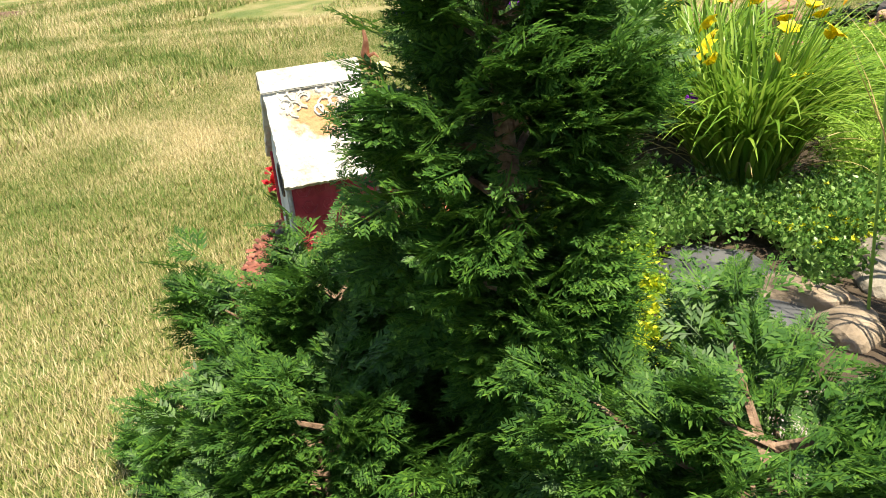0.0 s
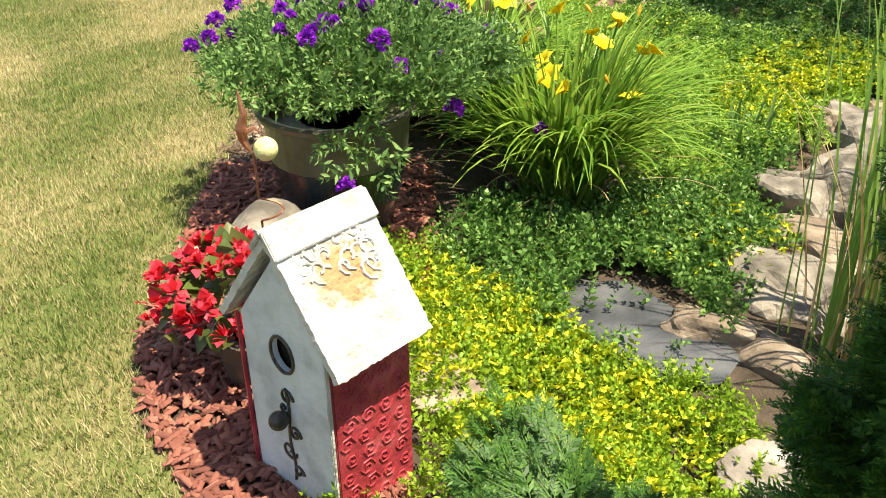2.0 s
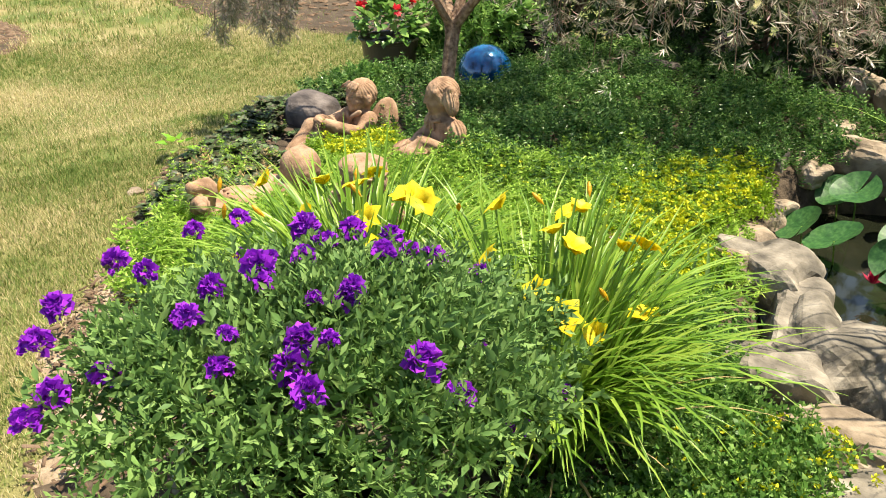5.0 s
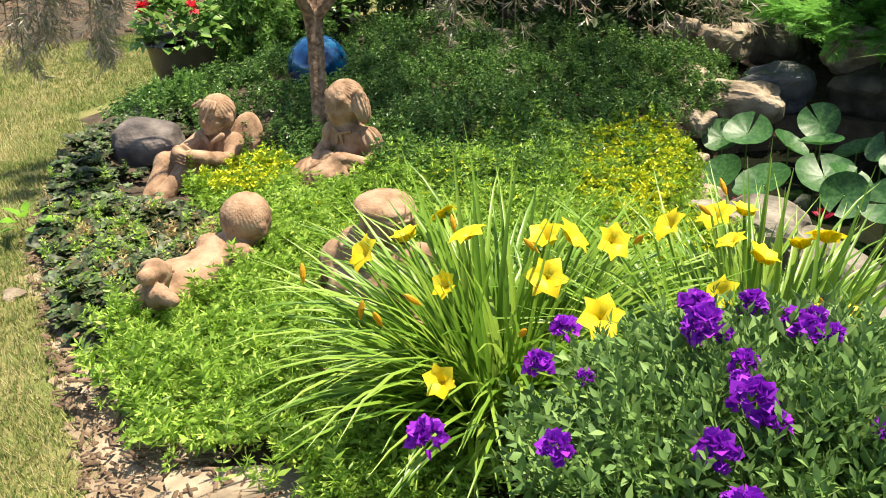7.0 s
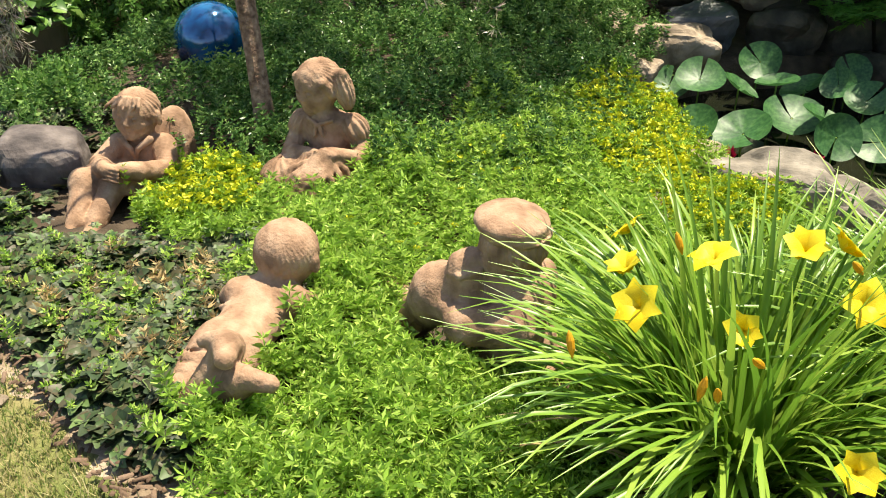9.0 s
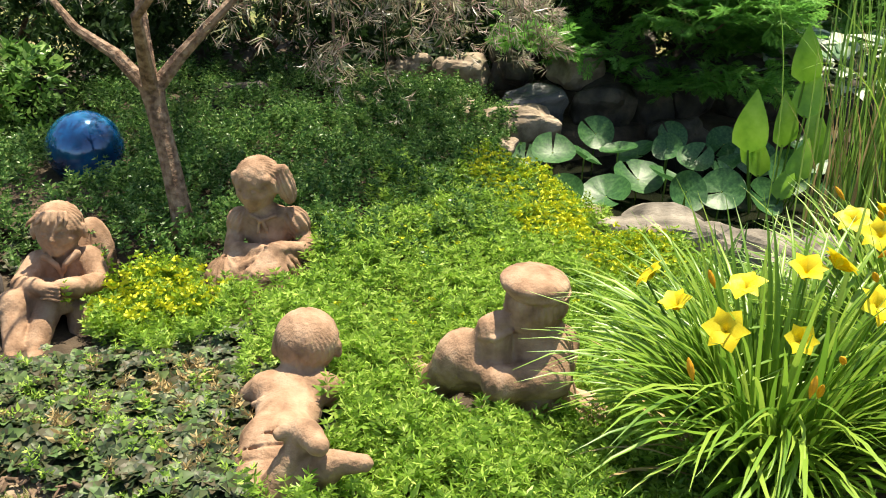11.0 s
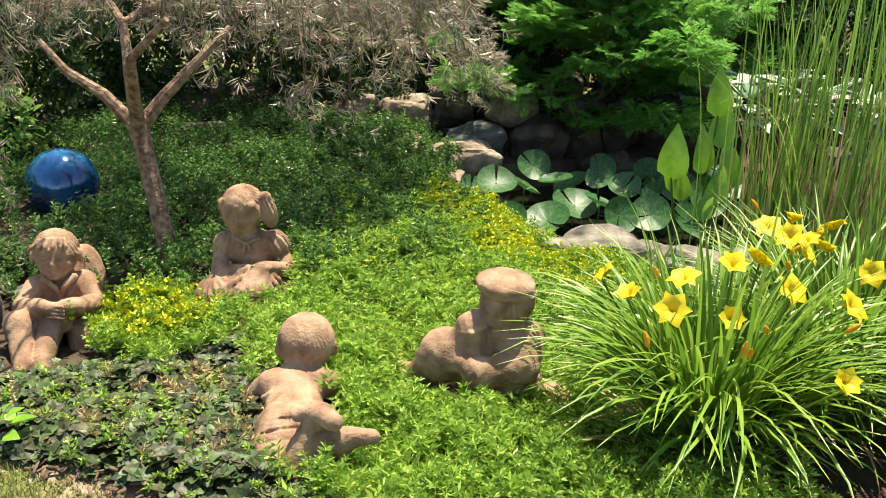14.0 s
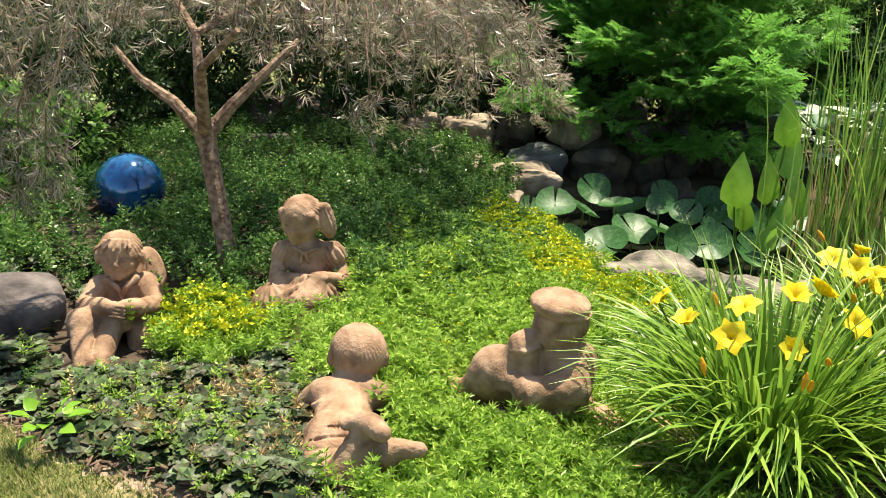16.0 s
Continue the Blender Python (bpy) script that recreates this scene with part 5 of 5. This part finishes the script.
child("leaves", mesh_np("leaves", *blades(np.column_stack([q.uniform(-.1, .1, n), q.uniform(-.08, .08, n), np.zeros(n)]), q.uniform(0, 6.28, n), q.uniform(.18, .3, n), q.uniform(2, 15, n), q.uniform(10, 35, n), q.uniform(.012, .02, n)), G_VERB), ir)


# ---- cypress by the path's start ----
SPRAY = [spray_tpl(90 + k) for k in range(3)]


def evergreen(name, loc, height, radius, n_branch, per, size, m, seed, label, category, trunk=.035, droop=0.0, power=.75, low=.04, squash=1.0, gapy=0.35, branch=.6):
    q = np.random.RandomState(seed)
    tree = thing(name, loc, label, category)
    stem, bm = bmesh.new(), bmesh.new()
    tube(stem, [(0, 0, 0), (.02, .01, height * .4), (0, -.02, height * .8)], [trunk, trunk * .7, trunk * .25], 9)
    pos, d, s = [], [], []
    for k in range(n_branch):
        t = (k + q.uniform(0, 1)) / n_branch
        h = height * (low + (.98 - low) * t)
        R = radius * max(.12, (1 - t) ** power) * q.uniform(.55, 1.3)
        az = k * 2.399 + q.uniform(-.5, .5)
        o = np.array((math.cos(az), math.sin(az) * squash, 0.0))
        lift = .12 + .55 * t - droop
        tip = o * R + np.array((0, 0, h + lift * R))
        root = np.array((0, 0, max(.02, h - .1 * R)))
        tube(bm, [root, root * .45 + tip * .55 - np.array((0, 0, .05 * R)), tip * .9 + root * .1], [.010 * branch, .007 * branch, .003 * branch], 5)
        m_ = int(per * (0.5 + R / radius))
        u = q.uniform(gapy, 1.02, m_)
        side = np.array((-o[1], o[0], 0))
        w = (u * (1.1 - u) * 1.5) * R * .75
        off = q.uniform(-1, 1, m_)
        P = root + (tip - root) * u[:, None] + side * (off * w)[:, None] + np.array((0, 0, 1)) * (-.25 * (off * w) ** 2 / max(R, .1) + q.normal(0, .035, m_) - .03 * np.abs(off))[:, None]
        D = o * 1.0 + side * (off * .9)[:, None] + np.array((0, 0, 1)) * (lift * .7 + q.normal(0, .3, m_))[:, None]
        pos.append(P); d.append(D); s.append(size * q.uniform(.6, 1.2, m_))
    pos, d, s = np.concatenate(pos), np.concatenate(d), np.concatenate(s)
    which = q.randint(0, 3, len(pos))
    roll = q.normal(0, .55, len(pos))
    pairs = [scatter(SPRAY[k], pos[which == k], frames(d[which == k], roll[which == k]), s[which == k]) for k in range(3)]
    child("sprays", mesh_np("sprays", *join(*pairs), m), tree)
    part("trunk", stem, BARK, tree)
    part("twigs", bm, BARK, tree)
    return tree


CYP = "dark-green dwarf cypress with flat layered sprays"
evergreen("cypress", (3.50, 2.02, -.08), 1.28, .16, 40, 78, .075, G_CYPRESS, 95, CYP, "conifer", trunk=.026, power=.30, low=.2, gapy=.4, branch=.7)
evergreen("cypress", (3.34, 1.62, -.04), .36, .33, 24, 130, .072, G_CYPRESS, 97, "low spreading dark-green cypress beside the stonecrop", "conifer", trunk=.011, power=.4)
evergreen("cypress", (3.60, 1.74, -.05), .30, .30, 20, 120, .072, G_CYPRESS, 94, "low dark-green cypress at the foot of a taller one", "conifer", trunk=.02, power=.4)
evergreen("cypress", (3.67, 2.36, -.06), .44, .34, 20, 110, .07, G_CYPRESS, 98, "low dark-green cypress with bare inner branches", "conifer", trunk=.011, power=.4, low=.2, gapy=.35, branch=.7)
evergreen("juniper", (1.55, 5.85, -.06), 1.35, 1.2, 62, 92, .18, G_JUNIPER, 96, "spreading green juniper above the pond wall", "juniper", droop=.0, power=.5, low=.0, branch=.7)


# ---- small thread-leaf tree ----
tree = thing("weeping_tree", (-.82, 3.09, -.03), "small weeping tree with grey-purple thread leaves and bare forked trunk", "tree")
bm = bmesh.new()
tube(bm, [(0, 0, -.02), (-.02, .02, .12), (-.05, .06, .28), (-.09, .11, .46), (-.10, .12, .52)], [.046, .037, .034, .036, .044], 12)
limbs = [[(-.10, .12, .5), (-.22, .16, .62), (-.36, .2, .70), (-.46, .26, .80)], [(-.10, .12, .5), (-.13, .2, .66), (-.16, .3, .86), (-.3, .5, 1.0)],
         [(-.10, .12, .5), (.0, .16, .62), (.14, .2, .76), (.24, .26, .86)], [(-.1, .12, .5), (-.08, .02, .64), (-.05, -.1, .8), (.1, -.2, .95)],
         [(-.16, .3, .86), (.1, .6, 1.0), (.4, .9, .95)]]
for L in limbs:
    k0 = .030 if len(L) == 4 else .016
    tube(bm, L, [k0 * (1 - .22 * j) for j in range(len(L))], 8)
part("trunk", bm, BARK, tree)
q = np.random.RandomState(99)
THREAD = scatter(diamond(.085, .02), np.column_stack([np.zeros(11), np.linspace(0, .55, 11), np.zeros(11)]),
                 frames(np.column_stack([np.sin(np.linspace(-1.3, 1.3, 11) * np.where(np.arange(11) % 2, 1, -1)), np.cos(np.linspace(-1.0, 1.0, 11)), q.uniform(-.5, .5, 11)])), q.uniform(.35, .6, 11))
twigs, pos, d, s = bmesh.new(), [], [], []
for k in range(215):
    az = q.uniform(0, 2 * np.pi)
    rad = np.sqrt(q.uniform(.05, 1))
    o = np.array((math.cos(az), math.sin(az)))
    c = np.array((.30 + .95 * rad * o[0], 1.12 + .76 * rad * o[1], 1.07 - .2 * rad ** 2 + q.uniform(-.08, .12)))
    fall = q.uniform(.15, .30) * (.6 + .6 * rad) + (.12 if rad > .8 else 0)
    if c[0] < .15:
        c[2] += .16
        fall *= .7
    pts = [c, c + np.array((.10 * o[0], .10 * o[1], -.25 * fall)), c + np.array((.16 * o[0], .16 * o[1], -fall))]
    tube(twigs, pts, [.004, .003, .0015], 4)
    m_ = 16
    t = q.uniform(0, 1, m_)
    P = pts[0] + (pts[2] - pts[0]) * t[:, None] + q.normal(0, .05, (m_, 3))
    D = np.array((o[0] * .6, o[1] * .6, -.35)) + q.normal(0, .6, (m_, 3))
    pos.append(P); d.append(D); s.append(q.uniform(.07, .135, m_))
# long hanging branches at the crown's lawn side
for bx, by, bz, fall in ((-.32, -.77, 1.02, .46), (-.56, -.9, 1.0, .50), (-.45, -.65, 1.02, .52), (-.68, -.74, 1.02, .44), (-.62, -.55, 1.02, .62), (-.82, -.6, 1.0, .5), (-.9, -.75, 1.0, .55)):
    pts = [np.array((bx * .3, by * .1, 1.15)), np.array((bx * .8, by * .75, bz + .12)), np.array((bx, by, bz - .5 * fall)), np.array((bx - .02, by - .02, bz - fall))]
    tube(twigs, pts, [.006, .005, .003, .0015], 5)
    m_ = 110
    t = q.uniform(0, 1, m_)
    P = pts[1] + (pts[3] - pts[1]) * t[:, None] + q.normal(0, .028, (m_, 3))
    pos.append(P); d.append(np.array((0, 0, -1.0)) + q.normal(0, .4, (m_, 3))); s.append(q.uniform(.06, .11, m_))
pos, d, s = np.concatenate(pos), np.concatenate(d), np.concatenate(s)
child("crown", mesh_np("crown", *scatter(THREAD, pos, frames(d, q.uniform(-3, 3, len(d))), s), G_MAPLE), tree)
part("twigs", twigs, TWIG, tree)

# ---- shrubs that close the garden behind ----
BUSH = shoot_tpl(5, 4, leaf_tpl(.5, 2, .1, .15), .4, 15, 35)


def shrub(loc, radii, n, size, seed, label, m=None):
    q = np.random.RandomState(seed)
    sh = thing("shrub", loc, label, "shrub", "shrubs behind the bed")
    d = ways(n, -5, 90, q)
    lump = 1 + .22 * np.sin(d[:, 0] * 5 + seed) * np.sin(d[:, 1] * 6) + .12 * np.sin(d[:, 2] * 11 + seed)
    r = q.uniform(.35, 1, n) ** .45 * lump
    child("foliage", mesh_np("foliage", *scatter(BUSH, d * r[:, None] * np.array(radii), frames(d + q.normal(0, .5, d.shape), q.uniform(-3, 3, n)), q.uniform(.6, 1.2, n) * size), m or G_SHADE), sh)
    bm = bmesh.new()
    for k in range(6):
        a = k * 1.05
        tube(bm, [(0, 0, 0), (.3 * radii[0] * math.cos(a), .3 * radii[1] * math.sin(a), .4 * radii[2]), (.7 * radii[0] * math.cos(a), .7 * radii[1] * math.sin(a), .7 * radii[2])], [.02, .014, .005], 6)
    part("stems", bm, BARK, sh)
    return sh


# those without their own material fill the dark backdrop with shade-toned leaves
shrub((-1.0, 5.6, 0), (.95, .6, .95), 1700, .16, 101, "leafy shrub behind the bed, shade darkened into its leaves")
shrub((-2.3, 5.0, 0), (.75, .7, .85), 1400, .16, 102, "dense green shrub beside the lawn, shade darkened into its leaves")
shrub((.2, 6.5, 0), (.9, .6, 1.1), 1700, .17, 103, "tall shrub behind the stone wall, shade darkened into its leaves")
shrub((1.0, 5.85, 0), (.55, .28, .42), 600, .13, 109, "low shrub filling the gap above the wall, shade darkened into its leaves")
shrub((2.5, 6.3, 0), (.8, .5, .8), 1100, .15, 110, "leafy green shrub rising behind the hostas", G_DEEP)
shrub((3.4, 6.2, 0), (.9, .7, 1.1), 1500, .17, 104, "shrub at the far side of the pond, shade darkened into its leaves")
shrub((-2.05, 4.0, -.08), (.35, .35, .42), 600, .12, 105, "green bushy perennial beside the pots", G_DEEP)
shrub((-5.9, .8, -.08), (.35, .35, .6), 300, .3, 106, "narrow-leaved shrub in the island bed", G_DEEP)
shrub((-6.0, 4.6, -.08), (.6, .9, .5), 500, .22, 107, "low shrub on the far mulch bed", G_DEEP)
shrub((-1.72, 3.12, -.06), (.14, .14, .14), 200, .09, 108, "small green bush behind the boy statue", G_DEEP)


# ---- red flowers ----
def red_plant(loc, radii, n, nf, size, seed, label, me_leaf):
    q = np.random.RandomState(seed)
    pl = thing("red_flowers", loc, label, "flowering plant")
    d = ways(n, -15, 90, q)
    child("leaves", mesh_np("leaves", *scatter(leaf_tpl(.85, 3, .12, .2), d * (q.uniform(.3, 1, n) ** .5)[:, None] * np.array(radii), frames(d + q.normal(0, .5, d.shape), q.uniform(-.6, .6, n)), q.uniform(.7, 1.2, n) * size), me_leaf), pl)
    for k in range(nf):
        me = FLOWERS_RED[k % 3]
        v = ways(1, 5, 90, q)[0] * np.array(radii) * 1.03
        ob = new("flower", me)
        ob.parent = pl
        sc = q.uniform(.7, 1.2) * size * .62
        ob.matrix_basis = Matrix.Translation(Vector(v)) @ pose(0, 0, 0, q.uniform(-30, 30), q.uniform(-30, 30), q.uniform(0, 360)) @ Matrix.Diagonal((sc, sc, sc, 1))
    return pl


FLOWERS_RED = []
for k in range(3):
    q = np.random.RandomState(110 + k)
    dd = ways(16, -5, 90, q)
    FLOWERS_RED.append(mesh_np("flower", *scatter(leaf_tpl(.95, 2, .15, .2), dd * .3, frames(dd + q.normal(0, .4, dd.shape)), q.uniform(.6, 1.0, 16)), RED_P))
red_plant((2.42, 1.08, .17), (.18, .20, .14), 210, 62, .052, 115, "bright red begonias with bronze leaves in a planter", G_BEGONIA)
red_plant((-2.17, 3.52, .22), (.23, .23, .20), 420, 15, .06, 116, "red geraniums with green leaves in the brown pot", G_DEEP)
red_plant((-1.85, 4.3, .19), (.2, .2, .18), 240, 0, .06, 117, "leafy green plant in the black pot", G_DEEP)


# ---- pond plants ----
def pad_mesh(seed, r=1.0):
    q = random.Random(seed)
    bm = bmesh.new()
    n, rings = 36, [0.05, .35, .7, .92, 1.0]
    ph = q.uniform(0, 6.28)
    rows = []
    for t in rings:
        row = []
        for k in range(n + 1):
            a = .10 + (2 * math.pi - .20) * k / n
            wob = 1 + .03 * math.sin(3 * a + ph)
            z = .26 * t * t + .05 * t * t * math.sin(2 * a + ph) + .015 * t * math.sin(9 * a)
            row.append(bm.verts.new((r * t * wob * math.cos(a), r * t * wob * math.sin(a), z)))
        rows.append(row)
    for r0, r1 in zip(rows, rows[1:]):
        for k in range(n):
            bm.faces.new((r0[k], r1[k], r1[k + 1], r0[k + 1]))
    me = bpy.data.meshes.new("leaf"); bm.to_mesh(me); bm.free(); me.materials.append(G_PAD)
    smooth_faces(me)
    return me


PADS = [pad_mesh(k) for k in range(4)]
wl = thing("water_lily", (1.2, 4.25, -.30), "water lily with large round green pads standing above dark water", "water lily")
stalks = bmesh.new()
rng = random.Random(21)
spots = [(.50, 4.42, .11), (.63, 4.36, .12), (.64, 4.0, .13), (.80, 4.44, .12), (.95, 4.36, .11), (.83, 3.96, .13), (1.02, 4.18, .13), (1.13, 4.10, .13), (1.16, 3.86, .12), (1.32, 3.87, .12),
         (1.27, 4.62, .11), (1.42, 4.12, .12), (1.55, 3.98, .13), (1.55, 4.62, .11), (2.0, 4.6, .12), (1.30, 4.25, .11), (1.68, 4.5, .12), (1.72, 4.15, .12), (.88, 4.62, .11), (1.08, 4.5, .11),
         (1.85, 3.85, .12), (1.5, 4.35, .10), (1.9, 4.3, .11), (1.2, 4.4, .09), (2.1, 4.0, .12)]
for k, (x, y, r) in enumerate(spots):
    z, r = -.15 + rng.uniform(-.05, .05), r * rng.uniform(.72, .95)
    ob = new("leaf", PADS[k % 4])
    ob.parent = wl
    tx, ty = rng.uniform(-8, 56), rng.uniform(-30, 30)
    ob.matrix_basis = Matrix.Translation(Vector((x, y, z)) - wl.location) @ pose(0, 0, 0, tx, ty, 0) @ pose(0, 0, 0, 0, 0, rng.uniform(0, 360)) @ Matrix.Diagonal((r, r, r, 1))
    tube(stalks, [Vector((x, y + .03, -.36)) - wl.location, Vector((x, y, z)) - wl.location], .004, 5)
part("stalks", stalks, G_REED, wl)
for x, y in ((.79, 3.80), (1.10, 3.84)):
    q = np.random.RandomState(int(x * 100))
    dd = ways(26, 15, 85, q)
    ob = child("flower", mesh_np("flower", *scatter(leaf_tpl(.4, 3, .2, -.15), dd * .1, frames(dd), q.uniform(.7, 1.0, 26)), CRIMSON), wl, "crimson water lily bloom")
    ob.matrix_basis = Matrix.Translation(Vector((x, y, -.235)) - wl.location) @ Matrix.Diagonal((.055, .055, .055, 1))

pk = thing("pickerel_plant", (1.60, 4.05, -.30), "upright bright-green broad-leaved pond plant", "pond plant")
big = leaf_tpl(.55, 7, .10, .12)
stalks = bmesh.new()
for k, (x, y, z, h, az, lean) in enumerate(((.10, .08, .60, .20, 200, 10), (.12, .05, .45, .19, 250, 22), (-.13, .0, .30, .22, 260, 6), (.03, .02, .32, .20, 300, 4), (.17, .03, .30, .17, 60, 12), (-.04, .06, .16, .17, 210, 35),
                                           (.09, -.05, .18, .16, 320, 30), (.22, .08, .22, .17, 20, 25), (-.08, .1, .2, .15, 150, 30), (.28, -.06, .14, .18, 290, 15), (.02, -.08, .10, .14, 240, 50))):
    V, F = big
    ob = child("leaf", mesh_np("leaf", V * h * 1.28, F, G_PICK), pk)
    ob.matrix_basis = Matrix.Translation((x, y, z)) @ pose(0, 0, 0, 0, 0, (az % 80) - 40) @ pose(0, 0, 0, 90 - lean * .6, 0, 0)
    tube(stalks, [(x * .5, y * .5, -.05), (x * .8, y * .8, z * .5), (x, y, z + .01)], .005, 6)
part("stalks", stalks, G_REED, pk)


def reeds(loc, n, ndry, spread, height, seed, label):
    q = np.random.RandomState(seed)
    rd = thing("reeds", loc, label, "reeds", "reeds in the pond")
    xy = q.normal(0, spread, (n, 2))
    child("blades", mesh_np("blades", *blades(np.column_stack([xy, np.zeros(n)]), q.uniform(0, 6.28, n), height * q.uniform(.7, 1.2, n), q.uniform(0, 7, n), q.uniform(3, 30, n), q.uniform(.008, .013, n), 9, 2.2), G_REED), rd)
    xy = q.normal(0, spread, (ndry, 2))
    child("dry_blades", mesh_np("dry_blades", *blades(np.column_stack([xy, np.zeros(ndry)]), q.uniform(0, 6.28, ndry), height * q.uniform(.35, .8, ndry), q.uniform(0, 12, ndry), q.uniform(5, 60, ndry), q.uniform(.005, .009, ndry), 8, 2.0), DRY), rd, "tan dry reed stems")
    return rd


reeds((1.74, 3.50, -.32), 90, 36, .10, 1.3, 121, "tall green reeds with dry tan stems in the pond")
reeds((2.02, 3.36, -.32), 85, 60, .13, 1.55, 123, "tall green reeds crowded with tan dead stems")
reeds((2.35, 2.70, -.30), 70, 56, .072, 1.3, 122, "tall reeds with brown dead stems beside the boulders")
arch = thing("reed_stalk", (1.75, 3.3, -.3), "long arching pale reed blade bending over the pond", "reeds")
child("blade", mesh_np("blade", *blades(np.array([(0, 0, 0), (-.1, .1, 0), (.05, 0, 0), (0.1, .2, 0)], float), np.array([3.5, 2.6, 3.3, 3.0]), np.array([1.25, 1.1, 1.0, 1.35]), np.array([4., 3., 6., 2.]), np.array([115., 75., 60., 95.]), np.array([.010, .009, .008, .01]), 16, 2.4, np.array([.1, -.2, .3, 0])), G_LILY), arch)

ho = thing("hosta", (2.35, 5.0, -.02), "white-edged green hosta in the shade behind the reeds", "hosta", "hostas behind the reeds")
q = np.random.RandomState(131)
n = 34
az = q.uniform(0, 6.28, n)
dd = np.column_stack([np.cos(az), np.sin(az), q.uniform(.15, 1.0, n)])
V0, F0 = leaf_tpl(.62, 6, .15, .45)
edge = V0 * np.array((1.0, 1, 1)) + np.array((0, 0, -.004))
inner = V0 * np.array((.62, .86, 1)) + np.array((0, .03, .012))
place = (dd * np.array((.15, .15, .20)), frames(dd, q.uniform(-.4, .4, n)), q.uniform(.17, .26, n))
child("leaves", mesh_np("leaves", *scatter((inner, F0), *place), G_HOSTA), ho)
child("leaf_edges", mesh_np("leaf_edges", *scatter((edge, F0), *place), HOSTA_EDGE), ho, "creamy white leaf margins")
for x, y, a in ((2.75, 5.1, 70), (3.12, 5.0, 150), (2.55, 5.45, 220), (2.05, 5.42, 300)):
    copy_thing(ho, pose(x, y, .0, 0, 0, a))

# ---- single weeds and stems by the lawn ----
wd = thing("seedling", (-1.02, 1.83, 0), "young light-green plant with jagged leaves at the lawn's edge", "plant")
q = np.random.RandomState(141)
n = 13
dd = ways(n, 5, 50, q)
child("leaves", mesh_np("leaves", *scatter(leaf_tpl(.8, 4, .12, .2), dd * np.array((.05, .05, .08)) + np.array((0, 0, .05)), frames(dd, q.uniform(-.5, .5, n)), q.uniform(.04, .065, n)), G_PICK), wd)
bm = tube(bmesh.new(), [(.04, .06, 0), (.045, .06, .09), (.04, .06, .17)], [.002, .002, .001], 5)
part("stem", bm, DRY, wd)
q = np.random.RandomState(142)
dd = ways(30, -10, 30, q)
child("flower_spike", mesh_np("flower_spike", *scatter(diamond(.5, .1), np.column_stack([np.full(30, .042), np.full(30, .06), q.uniform(.09, .19, 30)]), frames(dd), q.uniform(.008, .014, 30)), DRY), wd, "faded pinkish-brown flower spike")
